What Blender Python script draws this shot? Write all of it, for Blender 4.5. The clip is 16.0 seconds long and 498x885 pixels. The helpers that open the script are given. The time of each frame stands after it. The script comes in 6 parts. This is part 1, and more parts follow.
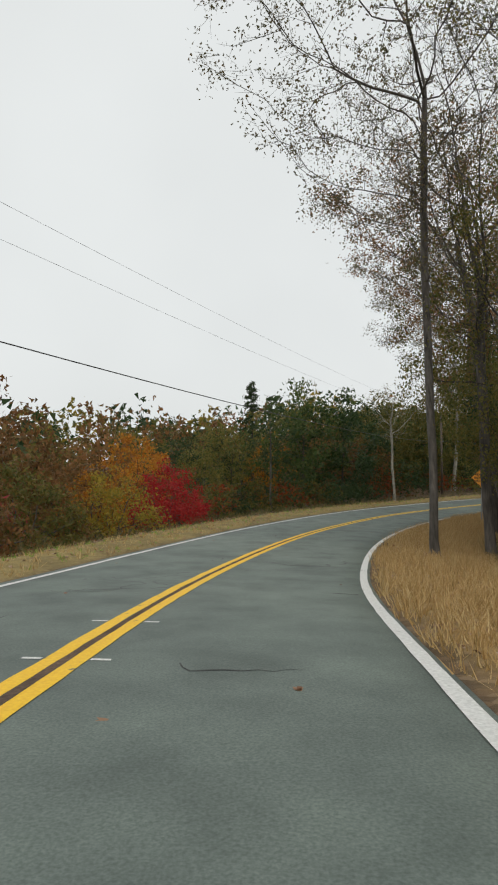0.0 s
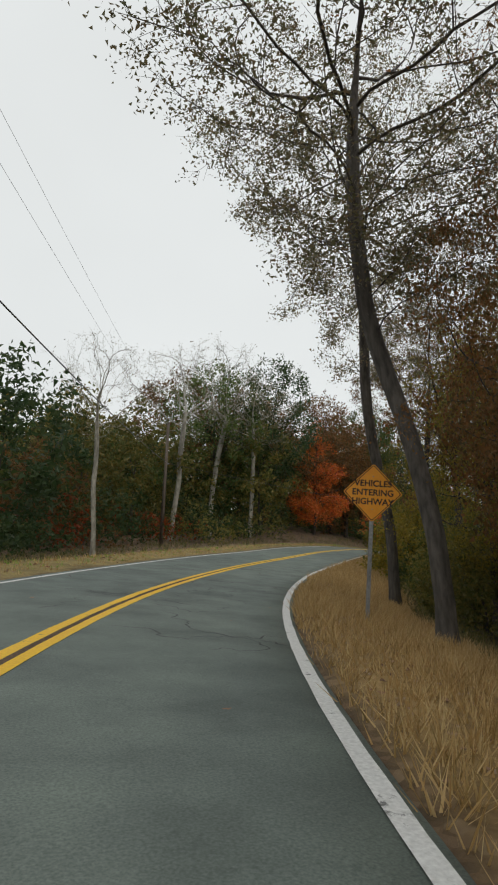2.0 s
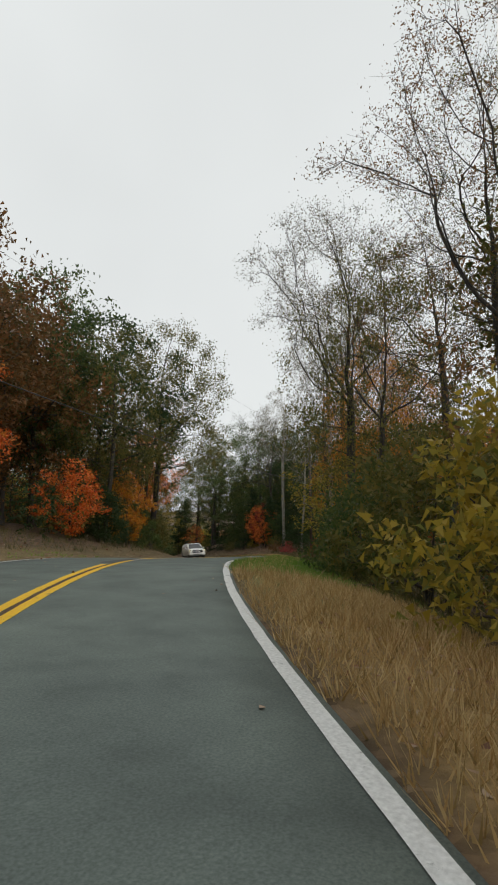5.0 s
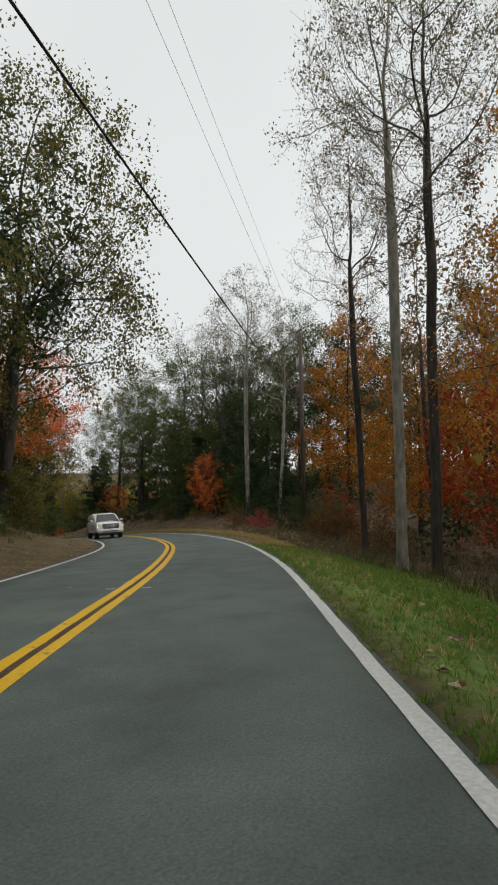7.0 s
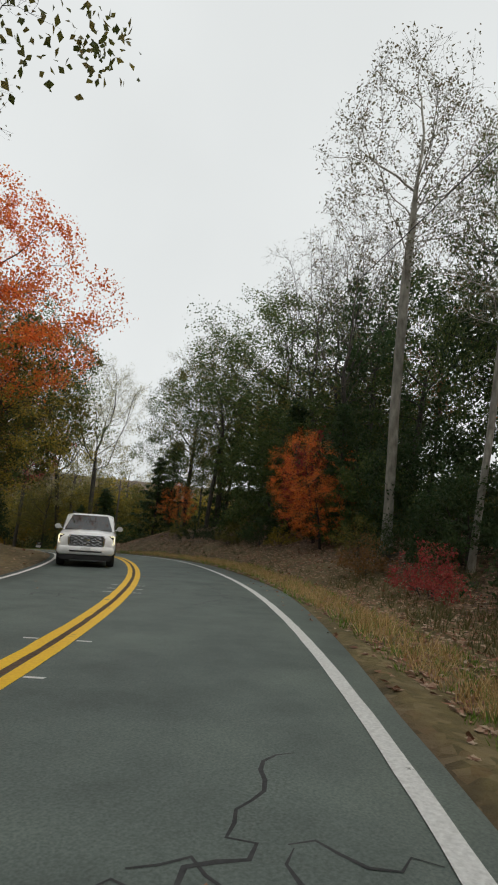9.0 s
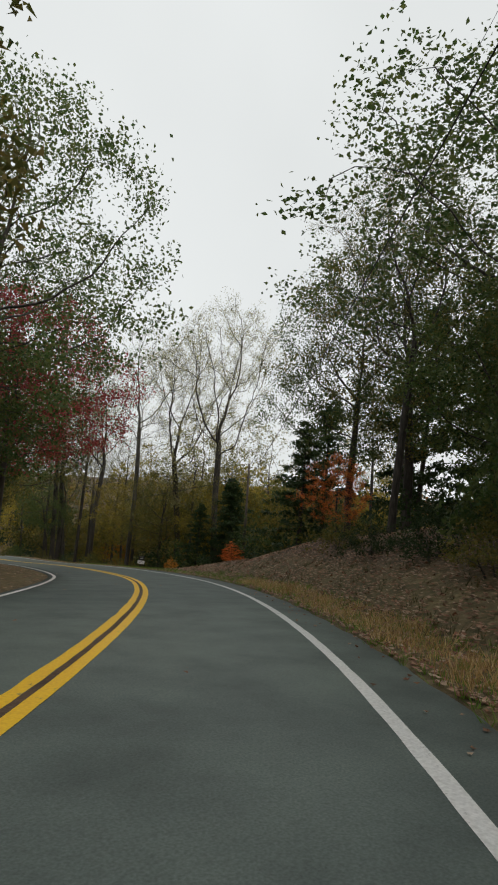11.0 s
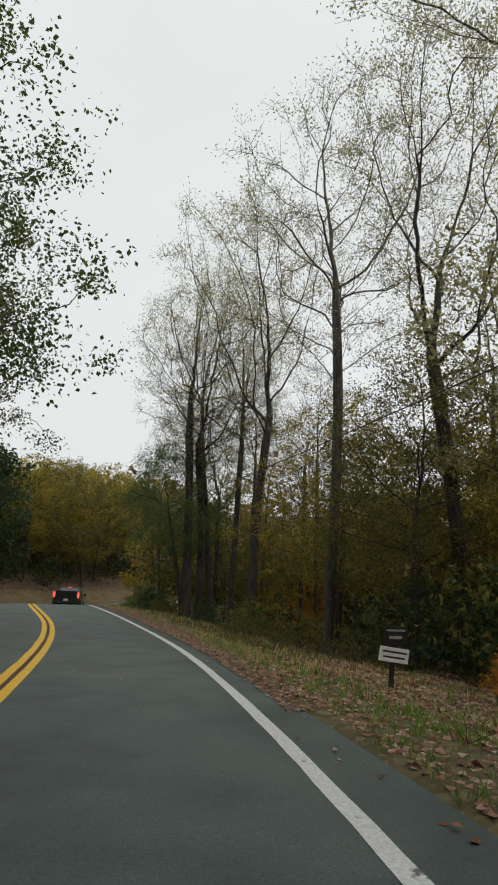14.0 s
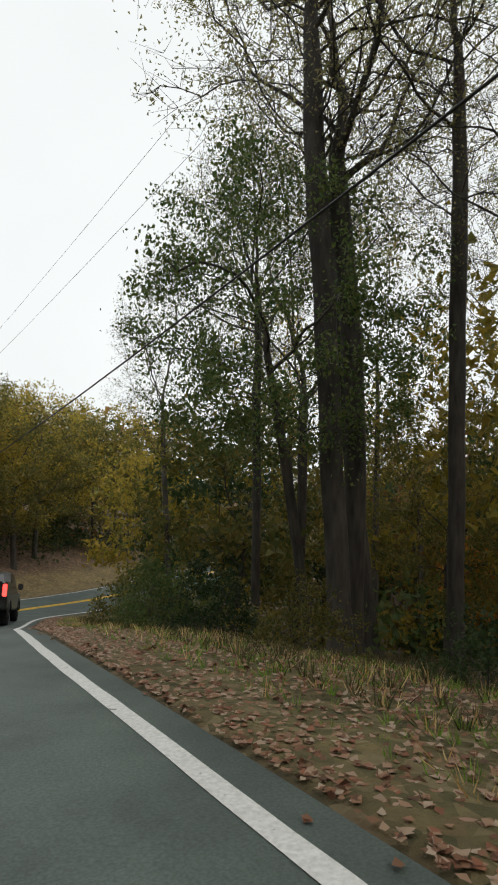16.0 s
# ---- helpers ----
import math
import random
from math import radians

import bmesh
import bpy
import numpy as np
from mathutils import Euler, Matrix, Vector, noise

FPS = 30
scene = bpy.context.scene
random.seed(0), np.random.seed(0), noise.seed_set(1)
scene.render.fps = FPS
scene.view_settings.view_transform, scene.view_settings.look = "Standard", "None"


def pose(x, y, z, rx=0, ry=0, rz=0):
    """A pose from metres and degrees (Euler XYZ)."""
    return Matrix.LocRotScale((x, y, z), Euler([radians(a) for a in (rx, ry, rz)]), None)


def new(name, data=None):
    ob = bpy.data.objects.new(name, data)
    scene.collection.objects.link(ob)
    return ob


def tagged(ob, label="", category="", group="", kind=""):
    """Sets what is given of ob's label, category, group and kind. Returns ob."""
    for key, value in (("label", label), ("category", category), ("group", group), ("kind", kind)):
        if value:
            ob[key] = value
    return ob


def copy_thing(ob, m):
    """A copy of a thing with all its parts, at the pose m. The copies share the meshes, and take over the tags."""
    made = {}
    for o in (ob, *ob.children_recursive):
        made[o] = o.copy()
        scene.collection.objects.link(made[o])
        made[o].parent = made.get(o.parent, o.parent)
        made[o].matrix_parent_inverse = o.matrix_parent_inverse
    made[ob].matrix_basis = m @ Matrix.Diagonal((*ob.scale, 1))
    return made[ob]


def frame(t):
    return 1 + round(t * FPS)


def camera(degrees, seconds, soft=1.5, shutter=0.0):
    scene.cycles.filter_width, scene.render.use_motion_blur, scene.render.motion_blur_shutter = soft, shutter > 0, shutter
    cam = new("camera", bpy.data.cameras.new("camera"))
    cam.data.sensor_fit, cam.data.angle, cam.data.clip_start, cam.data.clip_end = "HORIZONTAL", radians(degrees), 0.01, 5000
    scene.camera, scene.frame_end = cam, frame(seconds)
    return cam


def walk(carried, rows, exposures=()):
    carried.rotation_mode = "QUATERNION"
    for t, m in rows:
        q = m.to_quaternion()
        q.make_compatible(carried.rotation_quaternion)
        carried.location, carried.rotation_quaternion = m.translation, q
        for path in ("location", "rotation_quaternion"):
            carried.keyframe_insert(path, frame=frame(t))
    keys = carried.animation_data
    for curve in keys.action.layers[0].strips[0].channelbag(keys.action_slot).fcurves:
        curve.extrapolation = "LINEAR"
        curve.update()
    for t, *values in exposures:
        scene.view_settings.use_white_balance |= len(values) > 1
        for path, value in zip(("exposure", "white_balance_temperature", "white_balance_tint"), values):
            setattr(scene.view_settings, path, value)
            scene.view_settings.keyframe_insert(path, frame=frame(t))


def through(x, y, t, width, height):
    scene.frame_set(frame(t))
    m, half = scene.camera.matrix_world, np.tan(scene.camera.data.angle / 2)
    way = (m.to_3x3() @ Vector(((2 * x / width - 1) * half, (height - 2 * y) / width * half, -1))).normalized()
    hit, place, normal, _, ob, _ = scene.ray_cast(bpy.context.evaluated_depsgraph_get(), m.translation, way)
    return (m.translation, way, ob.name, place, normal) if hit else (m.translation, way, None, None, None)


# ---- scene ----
cam = camera(46.0, 16.0, soft=2.0)
PATH = [
    (0.0, pose(0.00, 0.00, 1.400, 91.67, 0.09, -0.02)),
    (0.5, pose(0.38, 6.66, 0.762, 94.28, -1.28, -5.35)),
    (1.0, pose(1.36, 13.42, 0.235, 96.19, -4.63, -10.10)),
    (1.5, pose(3.20, 19.90, -0.084, 98.07, -2.70, -22.47)),
    (2.0, pose(5.76, 26.98, -0.492, 97.50, -2.75, -30.20)),
    (2.5, pose(9.24, 33.73, -0.640, 96.50, -2.07, -35.34)),
    (3.0, pose(13.42, 40.16, -1.018, 96.52, -1.95, -41.14)),
    (3.5, pose(18.20, 46.36, -1.187, 96.39, -2.81, -47.98)),
    (4.0, pose(23.14, 51.32, -1.295, 96.41, -2.04, -51.55)),
    (4.5, pose(28.03, 56.23, -1.399, 96.44, -0.91, -56.82)),
    (5.0, pose(33.25, 60.68, -1.386, 96.47, 0.34, -62.66)),
    (5.5, pose(38.80, 64.68, -1.282, 96.50, 1.47, -67.93)),
    (6.0, pose(44.584, 68.923, -1.248, 96.370, 2.355, -71.575)),
    (6.5, pose(50.678, 71.341, -1.790, 92.569, 1.981, -69.919)),
    (7.0, pose(56.711, 73.782, -2.293, 92.529, 0.969, -69.125)),
    (7.5, pose(62.67, 76.14, -2.722, 94.47, -0.98, -68.63)),
    (8.0, pose(68.39, 78.42, -3.226, 95.22, -2.86, -65.96)),
    (8.5, pose(74.14, 81.07, -3.572, 94.02, -4.49, -62.34)),
    (9.0, pose(79.14, 83.63, -4.126, 94.73, -5.54, -58.53)),
    (9.5, pose(84.83, 87.27, -4.565, 92.20, -4.49, -52.62)),
    (10.0, pose(89.43, 90.86, -5.054, 92.71, -4.33, -50.26)),
    (10.5, pose(93.95, 94.39, -5.541, 93.46, -4.10, -46.77)),
    (11.0, pose(98.13, 98.22, -6.047, 94.29, -3.84, -42.92)),
    (11.5, pose(102.01, 102.41, -6.579, 95.03, -3.61, -39.44)),
    (12.0, pose(105.94, 106.66, -7.132, 95.54, -3.45, -37.08)),
    (12.5, pose(109.537, 111.944, -7.899, 95.601, -3.348, -33.727)),
    (13.0, pose(112.831, 117.583, -8.618, 95.470, -3.082, -31.001)),
    (13.5, pose(115.508, 123.511, -9.485, 96.356, -2.739, -27.418)),
    (14.0, pose(117.613, 129.775, -10.267, 97.128, -1.565, -24.100)),
    (14.5, pose(119.260, 136.525, -11.116, 97.622, -0.192, -23.580)),
    (15.0, pose(120.509, 143.130, -11.968, 97.253, 0.551, -26.236)),
    (15.5, pose(121.251, 149.616, -12.712, 94.558, 0.443, -29.380)),
    (16.0, pose(121.798, 156.261, -13.406, 94.450, 0.609, -30.138)),
]
walk(cam, PATH, exposures=[(0.0, 0.0), (3.5, 0.0), (6.0, 0.02), (9.5, 0.03), (12.0, 0.05), (14.5, 0.03), (15.3, 0.12), (16.0, 0.26)])

# ---- world and light ----
sky = bpy.data.worlds.new("overcast_sky")
scene.world = sky
sky.use_nodes = True
wn = sky.node_tree.nodes
wl = sky.node_tree.links
st = wn.new("ShaderNodeTexSky")
st.sky_type = 'NISHITA'
st.sun_disc = False
st.sun_elevation = radians(38)
st.sun_rotation = radians(200)
st.air_density, st.dust_density, st.ozone_density = 1.0, 6.0, 1.0
bw = wn.new("ShaderNodeRGBToBW")
veil = wn.new("ShaderNodeMix")
veil.data_type = 'RGBA'
veil.inputs[0].default_value = 0.96
wl.new(st.outputs[0], bw.inputs[0])
wl.new(st.outputs[0], veil.inputs[6])
cloud = wn.new("ShaderNodeVectorMath")
cloud.operation = 'MULTIPLY_ADD'
cloud.inputs[1].default_value = (0.12, 0.122, 0.122)
cloud.inputs[2].default_value = (7.44, 7.69, 7.64)
wl.new(bw.outputs[0], cloud.inputs[0])
haze = wn.new("ShaderNodeTexNoise")
haze.inputs["Scale"].default_value, haze.inputs["Detail"].default_value = 2.2, 3.0
puff = wn.new("ShaderNodeMapRange")
puff.inputs["To Min"].default_value, puff.inputs["To Max"].default_value = 0.9, 1.1
thick = wn.new("ShaderNodeVectorMath")
thick.operation = 'SCALE'
where = wn.new("ShaderNodeTexCoord")
wl.new(where.outputs["Generated"], haze.inputs["Vector"])
wl.new(haze.outputs[0], puff.inputs[0])
wl.new(cloud.outputs[0], thick.inputs[0])
wl.new(puff.outputs[0], thick.inputs["Scale"])
wl.new(thick.outputs[0], veil.inputs[7])
wl.new(veil.outputs[2], wn["Background"].inputs[0])
wn["Background"].inputs[1].default_value = 0.104

sun_data = bpy.data.lights.new("sun", 'SUN')
sun_data.energy = 0.7
sun_data.angle = radians(25)
sun_data.color = (1.0, 0.90, 0.74)
sun = new("sun", sun_data)
sun.matrix_world = pose(0, 0, 60, 42, 0, 20)

# ---- the road's line: its double yellow line, in plan and height ----
ROAD = [
    (-3.90, -59.85, 4.30),
    (-3.84, -39.85, 2.90),
    (-3.18, -19.86, 1.50),
    (-1.92, 0.10, 0.10),
    (-0.63, 13.03, -1.04),
    (3.01, 25.49, -1.71),
    (8.90, 37.05, -2.14),
    (16.63, 47.49, -2.50),
    (25.71, 56.79, -2.70),
    (35.77, 64.99, -2.67),
    (46.79, 71.86, -2.89),
    (58.82, 76.77, -3.85),
    (70.82, 81.78, -4.84),
    (82.28, 87.89, -5.91),
    (92.68, 95.67, -7.00),
    (101.84, 104.92, -8.19),
    (109.44, 115.55, -9.68),
    (114.80, 126.82, -11.25),
    (118.14, 139.48, -12.79),
    (119.98, 152.40, -14.34),
    (120.44, 166.17, -15.61),
    (122.30, 178.31, -17.87),
    (126.33, 190.22, -19.87),
    (135.78, 199.15, -21.12),
    (150.58, 212.61, -22.14),
    (165.35, 226.08, -23.14),
    (180.13, 239.56, -24.14),
    (194.91, 253.03, -25.14),
]
CROSSFALL = [(60, -0.001), (80, 0.007), (100, 0.031), (120, 0.052), (140, 0.035), (160, 0.003), (180, -0.02), (200, -0.027), (220, -0.001), (240, -0.005), (260, 0.024), (280, 0.037), (300, 0.04), (320, 0.042), (340, 0.044)]




def spline(knots, step):
    """Even steps along a smooth line through the knots."""
    k = np.array(knots, float)
    k = np.vstack([2 * k[0] - k[1], k, 2 * k[-1] - k[-2]])
    out = []
    for i in range(1, len(k) - 2):
        a, b, c, d = k[i - 1:i + 3]
        n = 24
        for j in range(n):
            u = j / n
            out.append(0.5 * (2 * b + (c - a) * u + (2 * a - 5 * b + 4 * c - d) * u * u + (3 * b - a - 3 * c + d) * u ** 3))
    out.append(k[-2])
    p = np.array(out)
    s = np.concatenate([[0], np.cumsum(np.linalg.norm(np.diff(p[:, :2], axis=0), axis=1))])
    q = np.arange(0, s[-1], step)
    return np.stack([np.interp(q, s, p[:, j]) for j in range(3)], 1), q


AXIS, CHAIN = spline(ROAD, 1.0)
TAN = np.gradient(AXIS[:, :2], axis=0)
TAN /= np.linalg.norm(TAN, axis=1)[:, None]
RIGHT = np.stack([TAN[:, 1], -TAN[:, 0]], 1)
BANK = np.interp(CHAIN, [c[0] for c in CROSSFALL], [c[1] for c in CROSSFALL])


def station(p):
    """Chainage and signed distance to the right of the road's axis, for points (n, 2)."""
    p = np.atleast_2d(np.asarray(p, float))
    ch, off, zz = np.empty(len(p)), np.empty(len(p)), np.empty(len(p))
    for i in range(0, len(p), 4000):
        q = p[i:i + 4000]
        d2 = ((q[:, None, :] - AXIS[None, :, :2]) ** 2).sum(2)
        j = d2.argmin(1)
        rel = q - AXIS[j, :2]
        side = (rel * RIGHT[j]).sum(1)
        along = (rel * TAN[j]).sum(1)
        ch[i:i + 4000] = CHAIN[j] + np.clip(along, -0.6, 0.6)
        off[i:i + 4000] = np.sign(side) * np.sqrt(d2[np.arange(len(q)), j] - np.clip(along, -0.6, 0.6) ** 2)
        zz[i:i + 4000] = np.interp(ch[i:i + 4000], CHAIN, AXIS[:, 2])
    return ch, off, zz


def at_road(s, d, up=0.0):
    """The place at chainage s and d metres to the right of the axis, on the road's plane."""
    x, y, z = (np.interp(s, CHAIN, AXIS[:, j]) for j in range(3))
    rx, ry = np.interp(s, CHAIN, RIGHT[:, 0]), np.interp(s, CHAIN, RIGHT[:, 1])
    return np.array([x + rx * d, y + ry * d, z - d * np.interp(s, CHAIN, BANK) + up])


# ---- materials ----
def node_mat(name, rough=0.8):
    m = bpy.data.materials.new(name)
    m.use_nodes = True
    b = m.node_tree.nodes["Principled BSDF"]
    b.inputs["Roughness"].default_value = rough
    return m, m.node_tree.nodes, m.node_tree.links, b


def ramp(nodes, stops):
    r = nodes.new("ShaderNodeValToRGB")
    while len(r.color_ramp.elements) < len(stops):
        r.color_ramp.elements.new(0.5)
    for e, (at, c) in zip(r.color_ramp.elements, stops):
        e.position, e.color = at, (*c, 1)
    return r


def noise_tex(nodes, links, scale, detail=4.0, stretch=(1, 1, 1), rough=0.55):
    tc = nodes.new("ShaderNodeTexCoord")
    mp = nodes.new("ShaderNodeMapping")
    mp.inputs["Scale"].default_value = stretch
    n = nodes.new("ShaderNodeTexNoise")
    n.inputs["Scale"].default_value, n.inputs["Detail"].default_value = scale, detail
    n.inputs["Roughness"].default_value = rough
    links.new(tc.outputs["Object"], mp.inputs[0])
    links.new(mp.outputs[0], n.inputs["Vector"])
    return n


def mix_col(nodes, links, fac, a, b, mode='MIX'):
    x = nodes.new("ShaderNodeMix")
    x.data_type, x.blend_type = 'RGBA', mode
    for sock, v in ((x.inputs[0], fac), (x.inputs[6], a), (x.inputs[7], b)):
        if hasattr(v, "links"):
            links.new(v, sock)
        else:
            sock.default_value = v if isinstance(v, float) else (*v, 1)
    return x.outputs[2]


def bumped(nodes, links, b, height, strength, dist=0.01):
    bp = nodes.new("ShaderNodeBump")
    bp.inputs["Strength"].default_value, bp.inputs["Distance"].default_value = strength, dist
    links.new(height, bp.inputs["Height"])
    links.new(bp.outputs[0], b.inputs["Normal"])


def surface(name, dark, light, scale, rough=0.85, stretch=(1, 1, 1), big=0.3, bump=0.5, metal=0.0, coat=0.0):
    """Two scales of variation between two tones, with a fine relief."""
    m, n, l, b = node_mat(name, rough)
    fine = noise_tex(n, l, scale, 6, stretch)
    wide = noise_tex(n, l, scale * 0.09, 3, stretch)
    r = ramp(n, [(0.3, dark), (0.72, light)])
    l.new(fine.outputs[0], r.inputs[0])
    w = ramp(n, [(0.3, (1 - big,) * 3), (0.7, (1 + big,) * 3)])
    l.new(wide.outputs[0], w.inputs[0])
    l.new(mix_col(n, l, 1.0, r.outputs[0], w.outputs[0], 'MULTIPLY'), b.inputs["Base Color"])
    b.inputs["Metallic"].default_value = metal
    b.inputs["Coat Weight"].default_value = coat
    if bump:
        bumped(n, l, b, fine.outputs[0], bump)
    return m


def leaf_mat(name, tones, shine=0.45, through=0.5):
    """Leaves: each leaf takes its own tone."""
    m, n, l, b = node_mat(name, shine)
    g = n.new("ShaderNodeNewGeometry")
    o = n.new("ShaderNodeObjectInfo")
    r = ramp(n, [((i + 0.0) / max(1, len(tones) - 1), c) for i, c in enumerate(tones)])
    l.new(g.outputs["Random Per Island"], r.inputs[0])
    hv = n.new("ShaderNodeHueSaturation")
    mr = n.new("ShaderNodeMapRange")
    mr.inputs["To Min"].default_value, mr.inputs["To Max"].default_value = 0.75, 1.2
    l.new(o.outputs["Random"], mr.inputs[0])
    l.new(mr.outputs[0], hv.inputs["Value"])
    l.new(r.outputs[0], hv.inputs["Color"])
    l.new(hv.outputs[0], b.inputs["Base Color"])
    b.inputs["Specular IOR Level"].default_value = 0.25
    t = n.new("ShaderNodeBsdfTranslucent")
    l.new(hv.outputs[0], t.inputs[0])
    mx = n.new("ShaderNodeMixShader")
    mx.inputs[0].default_value = through
    l.new(b.outputs[0], mx.inputs[1])
    l.new(t.outputs[0], mx.inputs[2])
    l.new(mx.outputs[0], n["Material Output"].inputs[0])
    return m


LEAF = {
    "olive": leaf_mat("leaves_olive", [(0.075, 0.10, 0.026), (0.15, 0.15, 0.04), (0.25, 0.19, 0.05), (0.105, 0.125, 0.035)]),
    "green": leaf_mat("leaves_green", [(0.05, 0.095, 0.028), (0.09, 0.14, 0.04), (0.15, 0.17, 0.05), (0.065, 0.10, 0.038)]),
    "dark": leaf_mat("leaves_dark_green", [(0.028, 0.056, 0.022), (0.045, 0.078, 0.028), (0.07, 0.092, 0.036)]),
    "yellow": leaf_mat("leaves_yellow", [(0.26, 0.23, 0.04), (0.46, 0.34, 0.05), (0.34, 0.25, 0.045), (0.18, 0.20, 0.045)]),
    "orange": leaf_mat("leaves_orange", [(0.50, 0.18, 0.022), (0.66, 0.31, 0.035), (0.42, 0.13, 0.022), (0.58, 0.36, 0.05)]),
    "russet": leaf_mat("leaves_russet", [(0.30, 0.055, 0.02), (0.42, 0.10, 0.025), (0.22, 0.05, 0.025)]),
    "flame": leaf_mat("leaves_flame", [(0.70, 0.13, 0.03), (0.82, 0.26, 0.05), (0.58, 0.09, 0.03), (0.76, 0.33, 0.06)], 0.45, 0.4),
    "red": leaf_mat("leaves_red", [(0.42, 0.02, 0.025), (0.55, 0.05, 0.04), (0.30, 0.02, 0.03)]),
    "maroon": leaf_mat("leaves_maroon", [(0.30, 0.04, 0.045), (0.42, 0.085, 0.08), (0.22, 0.04, 0.04), (0.34, 0.12, 0.07)]),
    "brown": leaf_mat("leaves_brown", [(0.17, 0.09, 0.035), (0.29, 0.135, 0.05), (0.20, 0.125, 0.045), (0.11, 0.08, 0.035)]),
    "grey": leaf_mat("leaves_grey_olive", [(0.12, 0.12, 0.06), (0.20, 0.18, 0.09), (0.23, 0.16, 0.09), (0.14, 0.15, 0.08)], 0.45, 0.5),
    "pale": leaf_mat("leaves_pale", [(0.28, 0.27, 0.12), (0.42, 0.36, 0.16), (0.33, 0.34, 0.16), (0.24, 0.22, 0.10)], 0.45, 0.6),
    "litter": leaf_mat("leaves_fallen", [(0.17, 0.085, 0.05), (0.31, 0.165, 0.095), (0.40, 0.26, 0.17), (0.50, 0.39, 0.29), (0.31, 0.125, 0.07), (0.12, 0.07, 0.045)], 0.7, 0.1),
    "straw": leaf_mat("dry_grass", [(0.42, 0.26, 0.10), (0.60, 0.41, 0.18), (0.72, 0.55, 0.29), (0.48, 0.31, 0.12), (0.30, 0.21, 0.08)], 0.7, 0.25),
    "lawn": leaf_mat("green_grass", [(0.11, 0.22, 0.03), (0.18, 0.33, 0.045), (0.25, 0.36, 0.07), (0.14, 0.26, 0.04)], 0.6, 0.3),
    "weed": leaf_mat("weeds", [(0.06, 0.08, 0.03), (0.12, 0.12, 0.045), (0.20, 0.15, 0.065), (0.05, 0.065, 0.025)], 0.6, 0.2),
}
BARK = surface("bark_grey_brown", (0.035, 0.031, 0.027), (0.135, 0.12, 0.104), 9, 0.9, (1, 1, 0.22), 0.35, 0.9)
BARK_DARK = surface("bark_dark", (0.024, 0.021, 0.018), (0.085, 0.074, 0.062), 9, 0.9, (1, 1, 0.22), 0.35, 0.9)
BARK_PALE = surface("bark_pale", (0.16, 0.15, 0.125), (0.42, 0.40, 0.34), 5, 0.85, (1, 1, 0.45), 0.4, 0.5)
POLE_WOOD = surface("weathered_pole_wood", (0.05, 0.04, 0.032), (0.15, 0.12, 0.095), 14, 0.9, (1, 1, 0.06), 0.25, 0.6)
CABLE = surface("cable_black", (0.012, 0.012, 0.013), (0.03, 0.03, 0.032), 30, 0.5, bump=0)
METAL_GREY = surface("galvanised_metal", (0.24, 0.25, 0.26), (0.42, 0.43, 0.44), 18, 0.45, metal=0.8, bump=0.1)
PAINT_BLACK = surface("truck_black_paint", (0.010, 0.011, 0.013), (0.014, 0.015, 0.017), 3, 0.3, bump=0, coat=0.25)
PAINT_WHITE = surface("white_car_paint", (0.88, 0.88, 0.88), (0.92, 0.92, 0.92), 2, 0.25, bump=0, coat=0.7)
RUBBER = surface("tyre_rubber", (0.012, 0.012, 0.012), (0.03, 0.03, 0.03), 25, 0.8)
TRIM_BLACK = surface("black_plastic", (0.012, 0.012, 0.013), (0.028, 0.028, 0.03), 30, 0.55, bump=0.1)
CHROME = surface("chrome", (0.55, 0.56, 0.57), (0.7, 0.7, 0.71), 8, 0.16, metal=1.0, bump=0)
RIM = surface("alloy_rim", (0.20, 0.20, 0.21), (0.34, 0.34, 0.35), 12, 0.35, metal=0.9, bump=0)
SIGN_ORANGE = surface("sign_orange_sheet", (0.86, 0.33, 0.015), (0.92, 0.39, 0.025), 6, 0.45, bump=0, big=0.06)
SIGN_BLACK = surface("sign_black_ink", (0.012, 0.011, 0.01), (0.02, 0.02, 0.02), 10, 0.5, bump=0)
SIGN_GREY = surface("sign_grey_back", (0.32, 0.33, 0.32), (0.46, 0.47, 0.46), 10, 0.5, metal=0.3, bump=0.1)
PLATE_WHITE = surface("plate_white", (0.6, 0.6, 0.6), (0.75, 0.75, 0.75), 20, 0.4, bump=0)


def glow(name, colour, strength):
    m, n, l, b = node_mat(name, 0.25)
    b.inputs["Base Color"].default_value = (*colour, 1)
    b.inputs["Emission Color"].default_value = (*colour, 1)
    b.inputs["Emission Strength"].default_value = strength
    return m


TAIL_LIT = glow("tail_lamp_lit", (1.0, 0.06, 0.05), 2.2)
HEAD_LIT = glow("daytime_lamp_lit", (1.0, 0.90, 0.62), 1.1)
TAIL_OFF = surface("tail_lamp_red", (0.16, 0.01, 0.01), (0.26, 0.02, 0.02), 12, 0.2, bump=0, coat=0.5)


def glass(name, tint):
    m, n, l, b = node_mat(name, 0.07)
    b.inputs["Base Color"].default_value = (*tint, 1)
    b.inputs["Specular IOR Level"].default_value = 0.6
    b.inputs["Coat Weight"].default_value = 0.3
    return m


LAMP_LENS = surface("clear_lamp_lens", (0.62, 0.62, 0.56), (0.78, 0.77, 0.70), 14, 0.18, bump=0, coat=0.6)
GLASS = glass("tinted_car_glass", (0.012, 0.015, 0.016))


